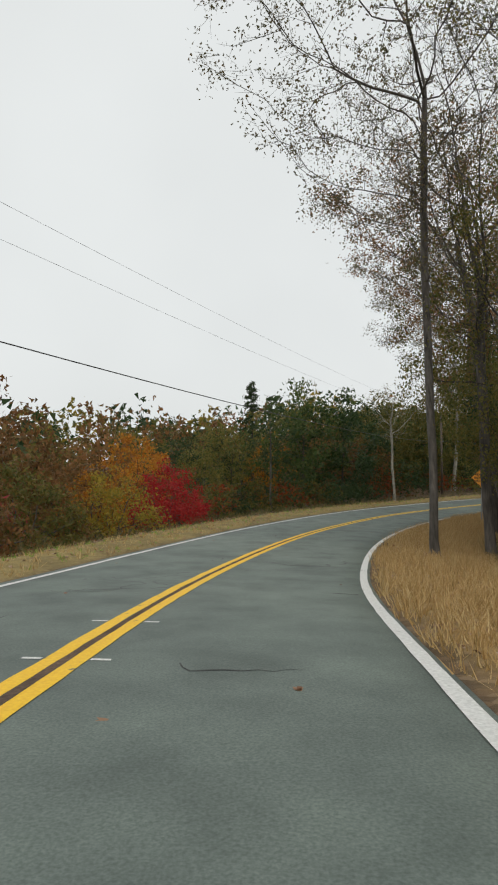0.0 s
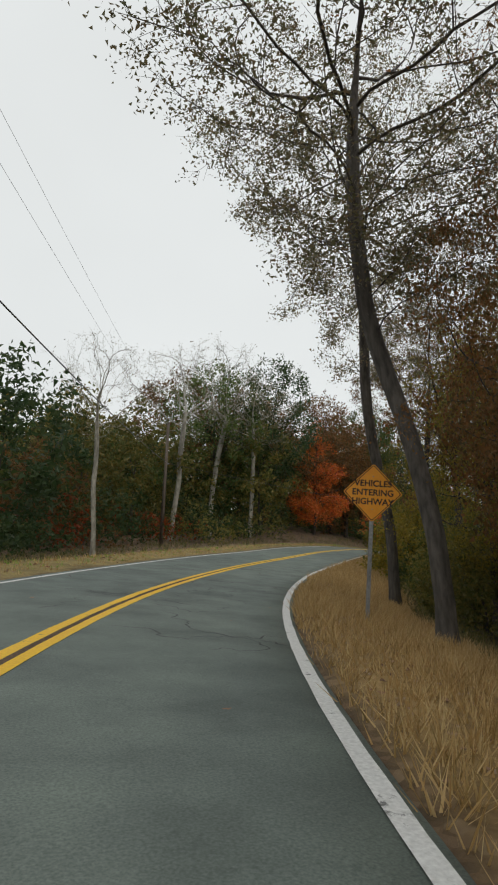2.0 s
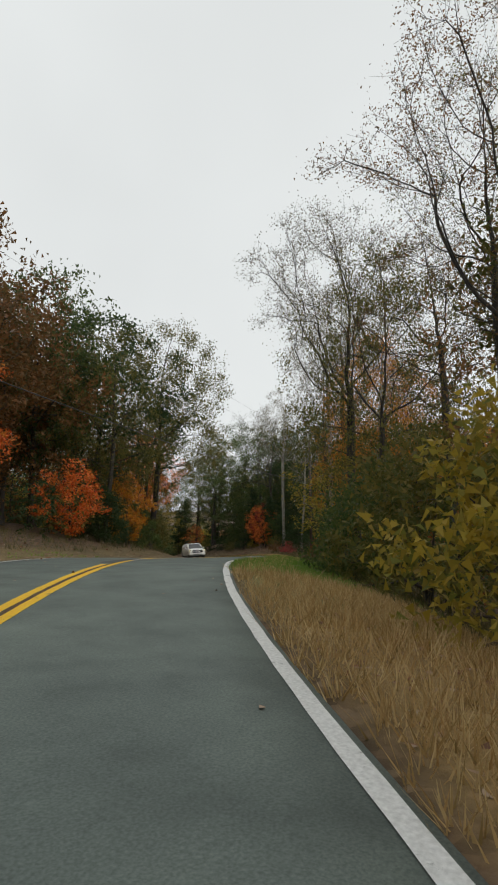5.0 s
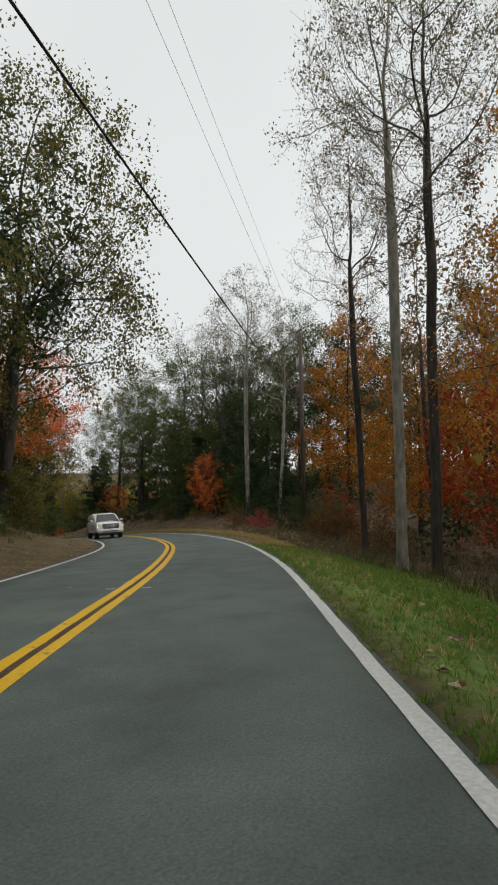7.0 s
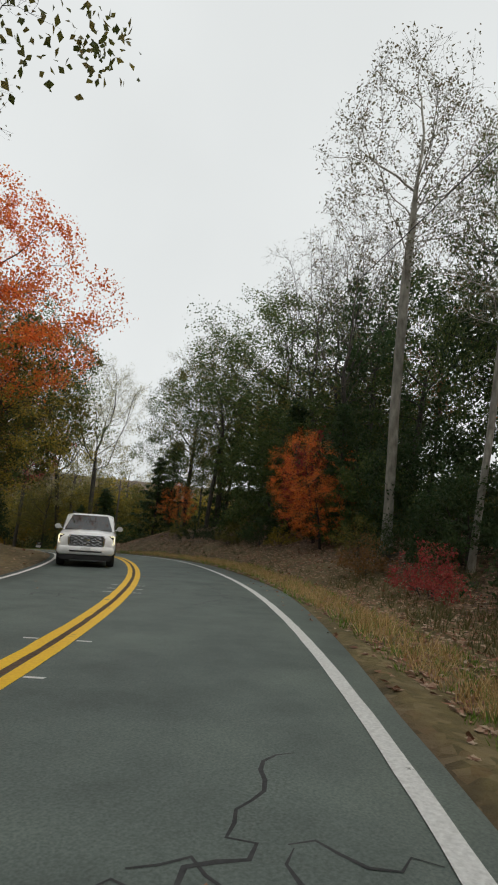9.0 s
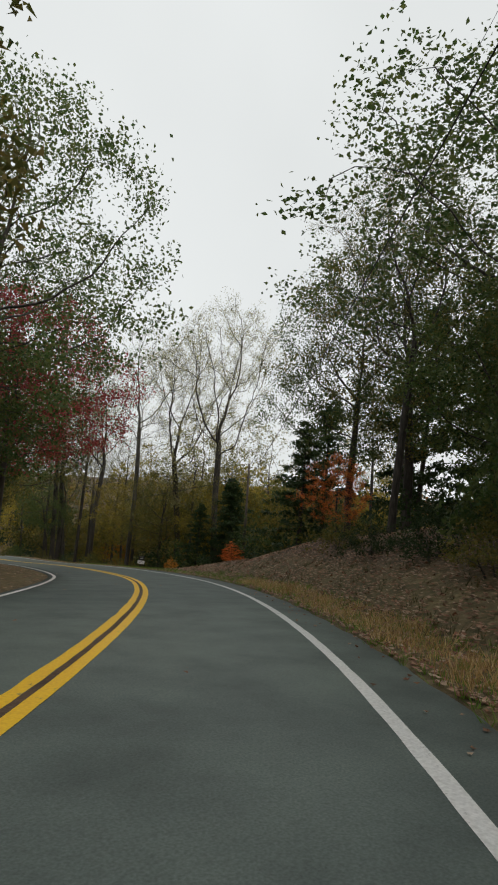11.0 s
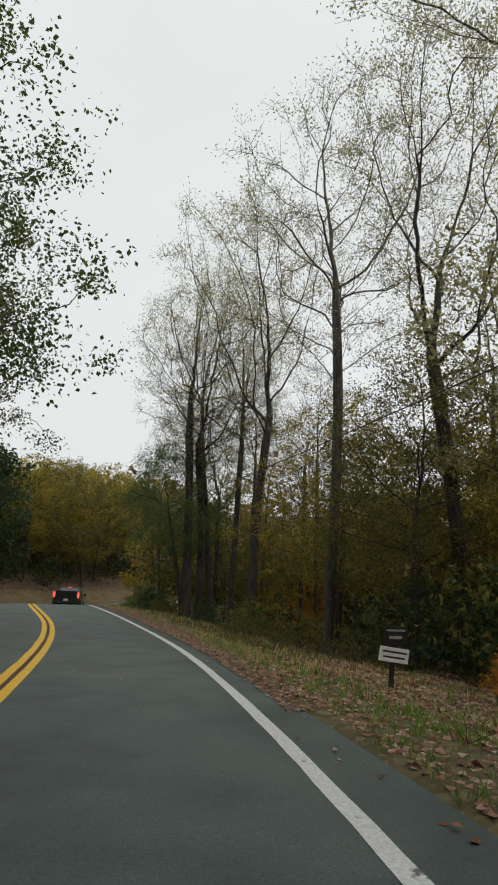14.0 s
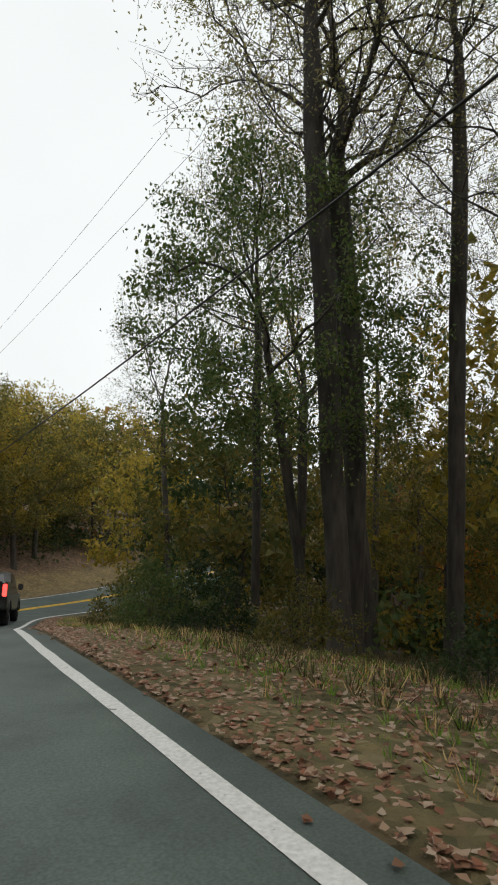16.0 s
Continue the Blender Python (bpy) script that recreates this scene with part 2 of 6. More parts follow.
def asphalt_mat():
    m, n, l, b = node_mat("worn_asphalt", 0.72)
    grit = noise_tex(n, l, 55, 6)
    mid = noise_tex(n, l, 1.1, 5)
    wide = noise_tex(n, l, 0.09, 4)
    base = ramp(n, [(0.28, (0.062, 0.082, 0.075)), (0.75, (0.134, 0.164, 0.153))])
    l.new(grit.outputs[0], base.inputs[0])
    a = ramp(n, [(0.3, (0.70, 0.71, 0.71)), (0.5, (1.0, 1.0, 1.0)), (0.72, (1.25, 1.25, 1.22))])
    l.new(mid.outputs[0], a.inputs[0])
    w = ramp(n, [(0.35, (0.82, 0.84, 0.84)), (0.65, (1.16, 1.15, 1.12))])
    l.new(wide.outputs[0], w.inputs[0])
    c = mix_col(n, l, 1.0, base.outputs[0], a.outputs[0], 'MULTIPLY')
    c = mix_col(n, l, 1.0, c, w.outputs[0], 'MULTIPLY')
    # Paler worn asphalt first; canopy shade and windscreen tint later put into the colour.
    wear_shade = n.new("ShaderNodeAttribute")
    wear_shade.attribute_name = "wear_and_shade"
    tone = ramp(n, [(0.0, (0.86, 0.88, 0.88)), (1.0, (1.38, 1.34, 1.30))])
    l.new(wear_shade.outputs["Fac"], tone.inputs[0])
    l.new(mix_col(n, l, 1.0, c, tone.outputs[0], 'MULTIPLY'), b.inputs["Base Color"])
    bumped(n, l, b, grit.outputs[0], 0.35, 0.004)
    return m


ASPHALT = asphalt_mat()
CRACK = surface("crack_sealant", (0.012, 0.012, 0.013), (0.035, 0.035, 0.035), 20, 0.6, bump=0.2)
PATCH = surface("asphalt_patch", (0.05, 0.055, 0.055), (0.10, 0.106, 0.105), 50, 0.8, bump=0.4)


def line_mat(name, dark, light, wear):
    """Road paint, worn through to the asphalt in spots."""
    m, n, l, b = node_mat(name, 0.6)
    fine = noise_tex(n, l, 30, 5)
    worn = noise_tex(n, l, 3.2, 7, rough=0.75)
    r = ramp(n, [(0.3, dark), (0.7, light)])
    l.new(fine.outputs[0], r.inputs[0])
    mask = ramp(n, [(wear - 0.03, (1, 1, 1)), (wear + 0.03, (0, 0, 0))])
    l.new(worn.outputs[0], mask.inputs[0])
    l.new(mix_col(n, l, mask.outputs[0], r.outputs[0], (0.12, 0.12, 0.115)), b.inputs["Base Color"])
    bumped(n, l, b, fine.outputs[0], 0.25, 0.003)
    return m


LINE_DIRT = surface("line_dirt", (0.05, 0.03, 0.02), (0.13, 0.085, 0.055), 25, 0.9, bump=0.3)
LINE_WHITE = line_mat("white_line_paint", (0.55, 0.55, 0.53), (0.78, 0.78, 0.76), 0.36)
LINE_YELLOW = line_mat("yellow_line_paint", (0.78, 0.44, 0.006), (0.92, 0.58, 0.010), 0.36)


def ground_mat():
    """Woodland floor, with dry and green grass where the sheet's own cover values say so."""
    m, n, l, b = node_mat("woodland_ground", 0.95)
    fine = noise_tex(n, l, 7, 7, rough=0.7)
    mid = noise_tex(n, l, 0.7, 5)
    soil = ramp(n, [(0.25, (0.028, 0.020, 0.013)), (0.5, (0.062, 0.042, 0.025)), (0.75, (0.12, 0.08, 0.045))])
    straw = ramp(n, [(0.25, (0.20, 0.125, 0.045)), (0.75, (0.46, 0.31, 0.125))])
    lawn = ramp(n, [(0.25, (0.08, 0.15, 0.022)), (0.75, (0.19, 0.30, 0.05))])
    for r in (soil, straw, lawn):
        l.new(fine.outputs[0], r.inputs[0])
    w = ramp(n, [(0.3, (0.7, 0.7, 0.7)), (0.7, (1.2, 1.2, 1.2))])
    l.new(mid.outputs[0], w.inputs[0])
    tc = n.new("ShaderNodeTexCoord")
    cell = n.new("ShaderNodeTexVoronoi")
    cell.inputs["Scale"].default_value = 8.0
    l.new(tc.outputs["Object"], cell.inputs["Vector"])
    sep = n.new("ShaderNodeSeparateColor")
    l.new(cell.outputs["Color"], sep.inputs[0])
    litter = ramp(n, [(0.0, (0.045, 0.028, 0.018)), (0.45, (0.11, 0.066, 0.038)), (0.7, (0.19, 0.115, 0.065)), (0.9, (0.28, 0.20, 0.13)), (1.0, (0.15, 0.06, 0.038))])
    l.new(sep.outputs[0], litter.inputs[0])
    c = mix_col(n, l, 0.6, soil.outputs[0], litter.outputs[0])
    for key, r in (("dry_grass", straw), ("green_grass", lawn)):
        at = n.new("ShaderNodeAttribute")
        at.attribute_name = key
        c = mix_col(n, l, at.outputs["Fac"], c, r.outputs[0])
    l.new(mix_col(n, l, 1.0, c, w.outputs[0], 'MULTIPLY'), b.inputs["Base Color"])
    bumped(n, l, b, fine.outputs[0], 0.9, 0.05)
    return m


GROUND = ground_mat()


# ---- small builders ----
def mesh_ob(name, verts, faces, material, parent=None, label="", smooth=False):
    """Links one mesh object; faces may be an (n, 3) or (n, 4) array or a list."""
    me = bpy.data.meshes.new(name)
    v = np.asarray(verts, np.float32)
    if isinstance(faces, np.ndarray):
        k = faces.shape[1]
        me.vertices.add(len(v))
        me.vertices.foreach_set("co", v.ravel())
        me.loops.add(faces.size)
        me.loops.foreach_set("vertex_index", faces.astype(np.int32).ravel())
        me.polygons.add(len(faces))
        me.polygons.foreach_set("loop_start", np.arange(0, faces.size, k, dtype=np.int32))
        me.update(calc_edges=True)
    else:
        me.from_pydata([tuple(map(float, p)) for p in v], [], faces)
    if material:
        me.materials.append(material)
    if smooth:
        me.polygons.foreach_set("use_smooth", np.ones(len(me.polygons), bool))
    ob = new(name, me)
    ob.parent = parent
    return tagged(ob, label) if label else ob


def part(name, bm, material, parent, label="", smooth=False):
    """Links a bmesh as one mesh object under a thing or a part."""
    me = bpy.data.meshes.new(name)
    bm.to_mesh(me)
    bm.free()
    me.materials.append(material)
    if smooth:
        me.polygons.foreach_set("use_smooth", np.ones(len(me.polygons), bool))
    ob = new(name, me)
    ob.parent = parent
    return tagged(ob, label) if label else ob


def thing(name, label, category, m=None, group="", kind=""):
    ob = new(name)
    ob.empty_display_size = 0.3
    if m is not None:
        ob.matrix_basis = m
    return tagged(ob, label, category, group, kind)


def box_bm(sx, sy, sz, at=(0, 0, 0), bevel=0.0, taper=1.0):
    bm = bmesh.new()
    bmesh.ops.create_cube(bm, size=1.0)
    for v in bm.verts:
        k = taper if v.co.z > 0 else 1.0
        v.co = Vector((v.co.x * sx * k + at[0], v.co.y * sy * k + at[1], v.co.z * sz + at[2]))
    if bevel:
        bmesh.ops.bevel(bm, geom=bm.edges[:], offset=bevel, segments=2, affect='EDGES')
    return bm


def cyl_bm(r, h, at=(0, 0, 0), axis='Z', segs=20, r2=None, bevel=0.0):
    bm = bmesh.new()
    bmesh.ops.create_cone(bm, cap_ends=True, segments=segs, radius1=r, radius2=r if r2 is None else r2, depth=h)
    if bevel:
        rim = [e for e in bm.edges if abs(e.verts[0].co.z - e.verts[1].co.z) < 1e-6 and len(e.link_faces) == 2]
        bmesh.ops.bevel(bm, geom=rim, offset=bevel, segments=2, affect='EDGES')
    turn = {'X': pose(0, 0, 0, 0, 90, 0), 'Y': pose(0, 0, 0, 90, 0, 0), 'Z': Matrix.Identity(4)}[axis]
    bmesh.ops.transform(bm, matrix=Matrix.Translation(at) @ turn, verts=bm.verts)
    return bm


def joined(*bms):
    out = bmesh.new()
    for b in bms:
        me = bpy.data.meshes.new("tmp")
        b.to_mesh(me)
        b.free()
        out.from_mesh(me)
        bpy.data.meshes.remove(me)
    return out


def loft_bm(sections, cap=True):
    """A skin over closed sections, each a list of points of one length."""
    bm = bmesh.new()
    rings = [[bm.verts.new(p) for p in sec] for sec in sections]
    n = len(rings[0])
    for a, b in zip(rings, rings[1:]):
        for i in range(n):
            bm.faces.new((a[i], a[(i + 1) % n], b[(i + 1) % n], b[i]))
    if cap:
        bm.faces.new(rings[0][::-1])
        bm.faces.new(rings[-1])
    bmesh.ops.recalc_face_normals(bm, faces=bm.faces)
    return bm


# ---- the lie of the land beside the road: heights over the road at given distances ----
RIGHT_D = (3.6, 5, 7, 10, 15, 25, 45)
RIGHT_Z = {
    40: (0, -.05, -.3, -.9, -2, -4, -6), 75: (0, -.05, -.3, -1.0, -2.3, -4, -6), 100: (-.02, -.12, -.6, -1.7, -3.4, -6, -8),
    140: (-.02, -.2, -.7, -1.9, -3.8, -6, -7), 165: (0, -.15, -.5, -1.2, -2.4, -4, -5), 182: (0, -.2, -.7, -1.0, -1.5, -2, -2),
    196: (0, 0, .05, .1, .6, 1, 2), 206: (0, .1, .8, 1.8, 2.8, 4, 5), 225: (0, .1, 1.0, 2.3, 3.4, 4.5, 5),
    236: (0, .1, 1.0, 2.1, 2.8, 3.3, 4), 244: (0, .02, .3, .9, 1.2, 1.4, 1.5), 254: (0, -.1, -.5, -.9, -1.4, -2, -3),
    270: (0, -.14, -.55, -1.25, -2, -3, -4), 300: (0, -.1, -.4, -1.1, -2, -3, -4)}
LEFT_Z = {
    40: (0, .1, -.2, -.8, -2, -5, -8), 75: (0, .12, -.2, -.8, -2, -5, -8), 105: (0, .1, -.1, -.5, -1.3, -3.5, -6),
    140: (0, .05, 0, -.1, -.2, .3, 1), 165: (0, .1, .5, 1.1, 2, 3, 4), 185: (0, .15, .8, 1.6, 2.5, 4, 5),
    215: (0, .15, .7, 1.6, 3, 4, 5), 250: (0, .2, .9, 2, 3, 4, 5), 300: (0, .2, 1, 2, 3, 4, 5)}


def side_height(s, d, table):
    keys = sorted(table)
    rows = np.array([np.interp(np.abs(d), RIGHT_D, table[k]) for k in keys])
    k = np.clip(np.interp(s, keys, np.arange(len(keys))), 0, len(keys) - 1.001)
    i = k.astype(int)
    f = k - i
    f = f * f * (3 - 2 * f)
    j = np.arange(len(s))
    return rows[i, j] * (1 - f) + rows[i + 1, j] * f


def ripple(x, y):
    return (np.sin(x * 0.9 + 1.3 * np.sin(y * 0.53)) * np.sin(y * 0.8 + 0.7) + 0.6 * np.sin(x * 2.3 + y * 1.7) * np.sin(y * 2.9 - x * 0.6)) * 0.5


def land(p):
    """Ground height, chainage and signed offset for points (n, 2)."""
    p = np.atleast_2d(np.asarray(p, float))
    z, ss, dd = np.empty(len(p)), np.empty(len(p)), np.empty(len(p))
    for i in range(0, len(p), 3000):
        q = p[i:i + 3000]
        dist = np.sqrt(((q[:, None, :] - AXIS[None, :, :2]) ** 2).sum(2)) + 0.05
        j = dist.argmin(1)
        near = dist[np.arange(len(q)), j]
        w = (near[:, None] / dist) ** 10
        w /= w.sum(1)[:, None]
        rel = q - AXIS[j, :2]
        side = np.sign((rel * RIGHT[j]).sum(1))
        along = np.clip((rel * TAN[j]).sum(1), -0.6, 0.6)
        off = side * np.sqrt(np.maximum(near ** 2 - along ** 2, 0))
        s = np.where(near < 8, CHAIN[j] + along, w @ CHAIN)
        zr = np.where(near < 8, np.interp(CHAIN[j] + along, CHAIN, AXIS[:, 2]), w @ AXIS[:, 2])
        bank = np.interp(s, CHAIN, BANK)
        h = np.where(off > 0, side_height(s, off, RIGHT_Z), side_height(s, off, LEFT_Z))
        h -= np.clip(off, -3.6, 3.6) * bank
        h += ripple(q[:, 0], q[:, 1]) * np.clip((np.abs(off) - 4.2) / 6, 0, 1) * 0.14
        h += np.sin(q[:, 0] * 0.021 + 1) * np.sin(q[:, 1] * 0.017) * np.clip((np.abs(off) - 40) / 120, 0, 1) * 3
        z[i:i + 3000], ss[i:i + 3000], dd[i:i + 3000] = zr + h, s, off
    return z, ss, dd


def pave_right(s):
    return np.interp(s, [170, 190, 200, 245, 258, 300], [3.23, 3.4, 3.95, 3.95, 3.5, 3.4])


def pave_left(s):
    return 3.36 + 0 * s


def cover(s, d):
    """How far dry and green grass cover the ground, 0 to 1."""
    a = np.abs(d)
    verge = np.clip((a - 3.3) / 0.3, 0, 1) * np.clip((8.0 - a) / 1.2, 0, 1)
    dry_r = np.interp(s, [40, 138, 152, 176, 186, 214, 226, 250, 300], [1, 1, .35, .35, .25, .15, .08, .06, .06])
    dry_l = np.interp(s, [40, 120, 150, 165, 300], [.9, .8, .4, .15, .15])
    dry = verge * np.where(d > 0, dry_r, dry_l)
    lawn_r = np.interp(s, [140, 153, 176, 184, 215, 255, 275, 300], [0, .95, .9, .15, .12, .15, .15, .15])
    lawn_l = np.interp(s, [40, 100, 160, 300], [.15, .2, .1, .1])
    return dry, verge * np.where(d > 0, lawn_r, lawn_l)


def add_cover(me, s, d):
    for key, vals in zip(("dry_grass", "green_grass"), cover(s, d)):
        me.attributes.new(key, 'FLOAT', 'POINT').data.foreach_set("value", vals.astype(np.float32))


def grid_lines(lo, hi, step, far):
    inner = np.arange(lo, hi + step / 2, step)
    grow = np.cumsum(1.5 * 1.3 ** np.arange(26))
    grow = grow[grow < far]
    return np.concatenate([lo - grow[::-1], inner, hi + grow])


gx, gy = grid_lines(-50, 185, 1.4, 2600), grid_lines(-30, 260, 1.4, 2600)
XX, YY = np.meshgrid(gx, gy)
pts = np.stack([XX.ravel(), YY.ravel()], 1)
gz, gs, gd = land(pts)
inside = np.clip((4.3 - np.abs(gd)) / 0.6, 0, 1)
gz = gz - 0.14 * inside - 0.03
wide = np.where((gd > 0), pave_right(gs) - 3.4, 0)
gz -= np.where((gd > 3) & (gd < 5), 0.08 * np.clip(wide, 0, 1), 0)
nx, ny = len(gx), len(gy)
idx = np.arange(nx * ny).reshape(ny, nx)
quads = np.stack([idx[:-1, :-1], idx[:-1, 1:], idx[1:, 1:], idx[1:, :-1]], -1).reshape(-1, 4)
ground = mesh_ob("ground", np.column_stack([pts, gz]), quads, GROUND, smooth=True)
tagged(ground, "leaf-strewn woodland ground with grassy verges", "ground", kind="structure")
add_cover(ground.data, gs, gd)


# ---- road ----
def swept(name, s0, s1, step, rail, material, label, category="road", kind="structure", jitter=0.0, seed=1, smooth=True):
    """A sheet along the road; rail(s) gives the offsets and heights across it."""
    rnd = np.random.RandomState(seed)
    ss = np.arange(s0, s1 + step / 2, step)
    V, n = [], None
    for s in ss:
        r = rail(s)
        n = len(r)
        for k, (d, u) in enumerate(r):
            V.append(at_road(s, d + (rnd.uniform(-jitter, jitter) if k in (0, n - 1) else 0), u))
    i = np.arange(len(ss) * n).reshape(-1, n)
    f = np.stack([i[:-1, :-1], i[:-1, 1:], i[1:, 1:], i[1:, :-1]], -1).reshape(-1, 4)
    ob = mesh_ob(name, np.array(V), f, material, smooth=smooth)
    return tagged(ob, label, category, kind=kind)


road = swept("road", 4, 395, 0.5, lambda s: [(-pave_left(s) - .02, -.12), (-pave_left(s), 0), (-2.4, .012), (-.8, .02), (.8, .02), (2.4, .012), (float(pave_right(s)), 0), (float(pave_right(s)) + .02, -.12)],
      ASPHALT, "worn grey two-lane asphalt road", jitter=0.03)
# Paler first stretch; the darker tone past chainage 215 is painted shade.
along = np.repeat(np.arange(4, 395.25, 0.5), 8)[:len(road.data.vertices)]
road.data.attributes.new("wear_and_shade", 'FLOAT', 'POINT').data.foreach_set("value", np.interp(along, [135, 165, 215, 240], [1, .45, .35, 0]).astype(np.float32))


def verge_rail(side):
    def rail(s):
        edge = float(pave_right(s)) - .06 if side > 0 else pave_left(s) - .06
        tab = RIGHT_Z if side > 0 else LEFT_Z
        out = []
        for k, d in enumerate((edge, edge + .25, edge + .6, edge + 1.1, edge + 1.8)):
            h = float(side_height(np.array([s]), np.array([d]), tab)[0])
            b = float(np.interp(s, CHAIN, BANK)) * (side * d - np.clip(side * d, -3.6, 3.6))
            out.append((side * d, h + b - (.03 if k == 0 else (-.02 if k < 4 else .06)) + 0.012 * math.sin(s * 3.1 + d * 5)))
        return out if side > 0 else out[::-1]
    return rail


for side in (1, -1):
    ob = swept("verge", 20, 330, 0.5, verge_rail(side), GROUND, "rough grassy road verge" if side > 0 else "narrow grassy road verge", "verge", seed=5)
    vs = np.empty(len(ob.data.vertices) * 3, np.float32)
    ob.data.vertices.foreach_get("co", vs)
    st_s, st_d, _ = station(vs.reshape(-1, 3)[:, :2])
    add_cover(ob.data, st_s, st_d)


def crown(d):
    return 0.02 - 0.0026 * d * d * 0.8 if abs(d) < 2.6 else 0.012 * (3.4 - abs(d)) / 1.0


def paint(d, half, up=.006):
    return lambda s: [(d - half, crown(d - half) + up), (d + half, crown(d + half) + up)]


swept("centre_gap", 4, 395, 0.8, paint(0, .044, .004), LINE_DIRT, "dirty strip between the yellow lines", "road marking", jitter=.01, seed=8)
swept("edge_line", 4, 395, 0.4, paint(3.1, .075), LINE_WHITE, "worn white edge line painted on asphalt", "road marking", jitter=.006, seed=2)
swept("edge_line", 4, 395, 0.4, paint(-3.1, .065), LINE_WHITE, "worn white edge line painted on asphalt", "road marking", jitter=.006, seed=3)
swept("centre_line", 4, 152.0, 0.4, paint(.122, .076), LINE_YELLOW, "faded yellow centre line, one of a pair", "road marking", jitter=.005, seed=4)
swept("centre_line", 153.8, 395, 0.4, paint(.122, .076), LINE_YELLOW, "faded yellow centre line, one of a pair", "road marking", jitter=.005, seed=14)
for k in range(6):
    swept("centre_dash", 152.08 + k * .29, 152.24 + k * .29, .08, paint(.12, .06), LINE_WHITE, "short pale dash where the yellow line is broken", "road marking", jitter=.012, seed=40 + k, kind="thing")
swept("asphalt_patch", 150.2, 153.9, .3, lambda s: [(-.42, crown(.42) + .003), (.02, crown(.02) + .003)], PATCH, "dark sealed strip where the yellow line is missing", "road patch", jitter=.04, seed=52)
swept("centre_line", 4, 149.5, 0.4, paint(-.122, .076), LINE_YELLOW, "faded yellow centre line, one of a pair", "road marking", jitter=.010, seed=6)
swept("centre_line", 153.9, 395, 0.4, paint(-.122, .076), LINE_YELLOW, "faded yellow centre line, one of a pair", "road marking", jitter=.010, seed=7)


for s_mark in (65.0, 66.8, 171.5, 190.3, 192.1, 197.9, 198.7, 199.6):
    for d_mark in (-.31, .31):
        swept("layout_mark", s_mark - .03, s_mark + .03, .06, paint(d_mark, .09), LINE_WHITE, "short white paint mark beside the centre line", "road marking", jitter=.01, seed=int(s_mark * 7 + d_mark * 3), kind="thing")


def strip(points, widths, up):
    V, F = [], []
    for i, (s, d) in enumerate(points):
        s0, d0 = points[max(i - 1, 0)]
        s1, d1 = points[min(i + 1, len(points) - 1)]
        t = np.array([s1 - s0, d1 - d0])
        t /= np.linalg.norm(t) + 1e-9
        for k in (-1, 1):
            q = (s - t[1] * widths[i] * k, d + t[0] * widths[i] * k)
            V.append(at_road(q[0], q[1], crown(q[1]) + up))
        if i:
            F.append((2 * i - 2, 2 * i - 1, 2 * i + 1, 2 * i))
    return V, F


def cracks(seed, stretches):
    """Jagged sealed cracks: mostly across the lane, some along it."""
    rnd = random.Random(seed)
    V, F = [], []

    def crack(s, d, turn, length):
        pts, ws, first = [], [], turn
        n = max(5, int(length / 0.14))
        for i in range(n):
            turn += rnd.gauss(0, .7) - .4 * (turn - first)
            s, d = s + math.cos(turn) * .14, d + math.sin(turn) * .14
            if abs(d) > 3.0:
                break
            pts.append((s, d))
            ws.append((rnd.random() ** 2 * .02 + .007) * min(1, (n - i) / 4, (i + 1) / 3))
        if len(pts) > 3:
            ws = [(ws[max(0, i - 1)] + ws[i] + ws[min(len(ws) - 1, i + 1)]) / 3 for i in range(len(ws))]
            v, f = strip(pts, ws, .004)
            F.extend([tuple(k + len(V) for k in q) for q in f])
            V.extend(v)
        return pts

    for s0, s1, n in stretches:
        for _ in range(n):
            d = rnd.uniform(-2.6, 2.4)
            way = rnd.choice((1.5, -1.5, 1.4, -1.6, 0.2, 2.9))
            pts = crack(rnd.uniform(s0, s1), d, way, rnd.uniform(1.2, 3.4))
            if len(pts) > 8 and rnd.random() < .6:
                q = rnd.choice(pts[3:])
                crack(*q, way + rnd.choice((-1, 1)) * 1.2, rnd.uniform(.6, 1.8))
    for s, d, way, length in ((197, 2.6, -.12, 7.0), (117.4, 2.0, -.3, 5.5), (102.5, 1.3, -.1, 4.0), (185, 1.9, .05, 6.0)):
        crack(s, d, way, length)
    return V, F


v, f = cracks(11, [(64, 76, 12), (84, 90, 4), (96, 100, 6), (100, 128, 92), (150, 157, 7), (174, 188, 14), (196, 210, 14)])
tagged(mesh_ob("road_cracks", v, f, CRACK), "dark jagged cracks in the asphalt", "road crack", kind="stuff")


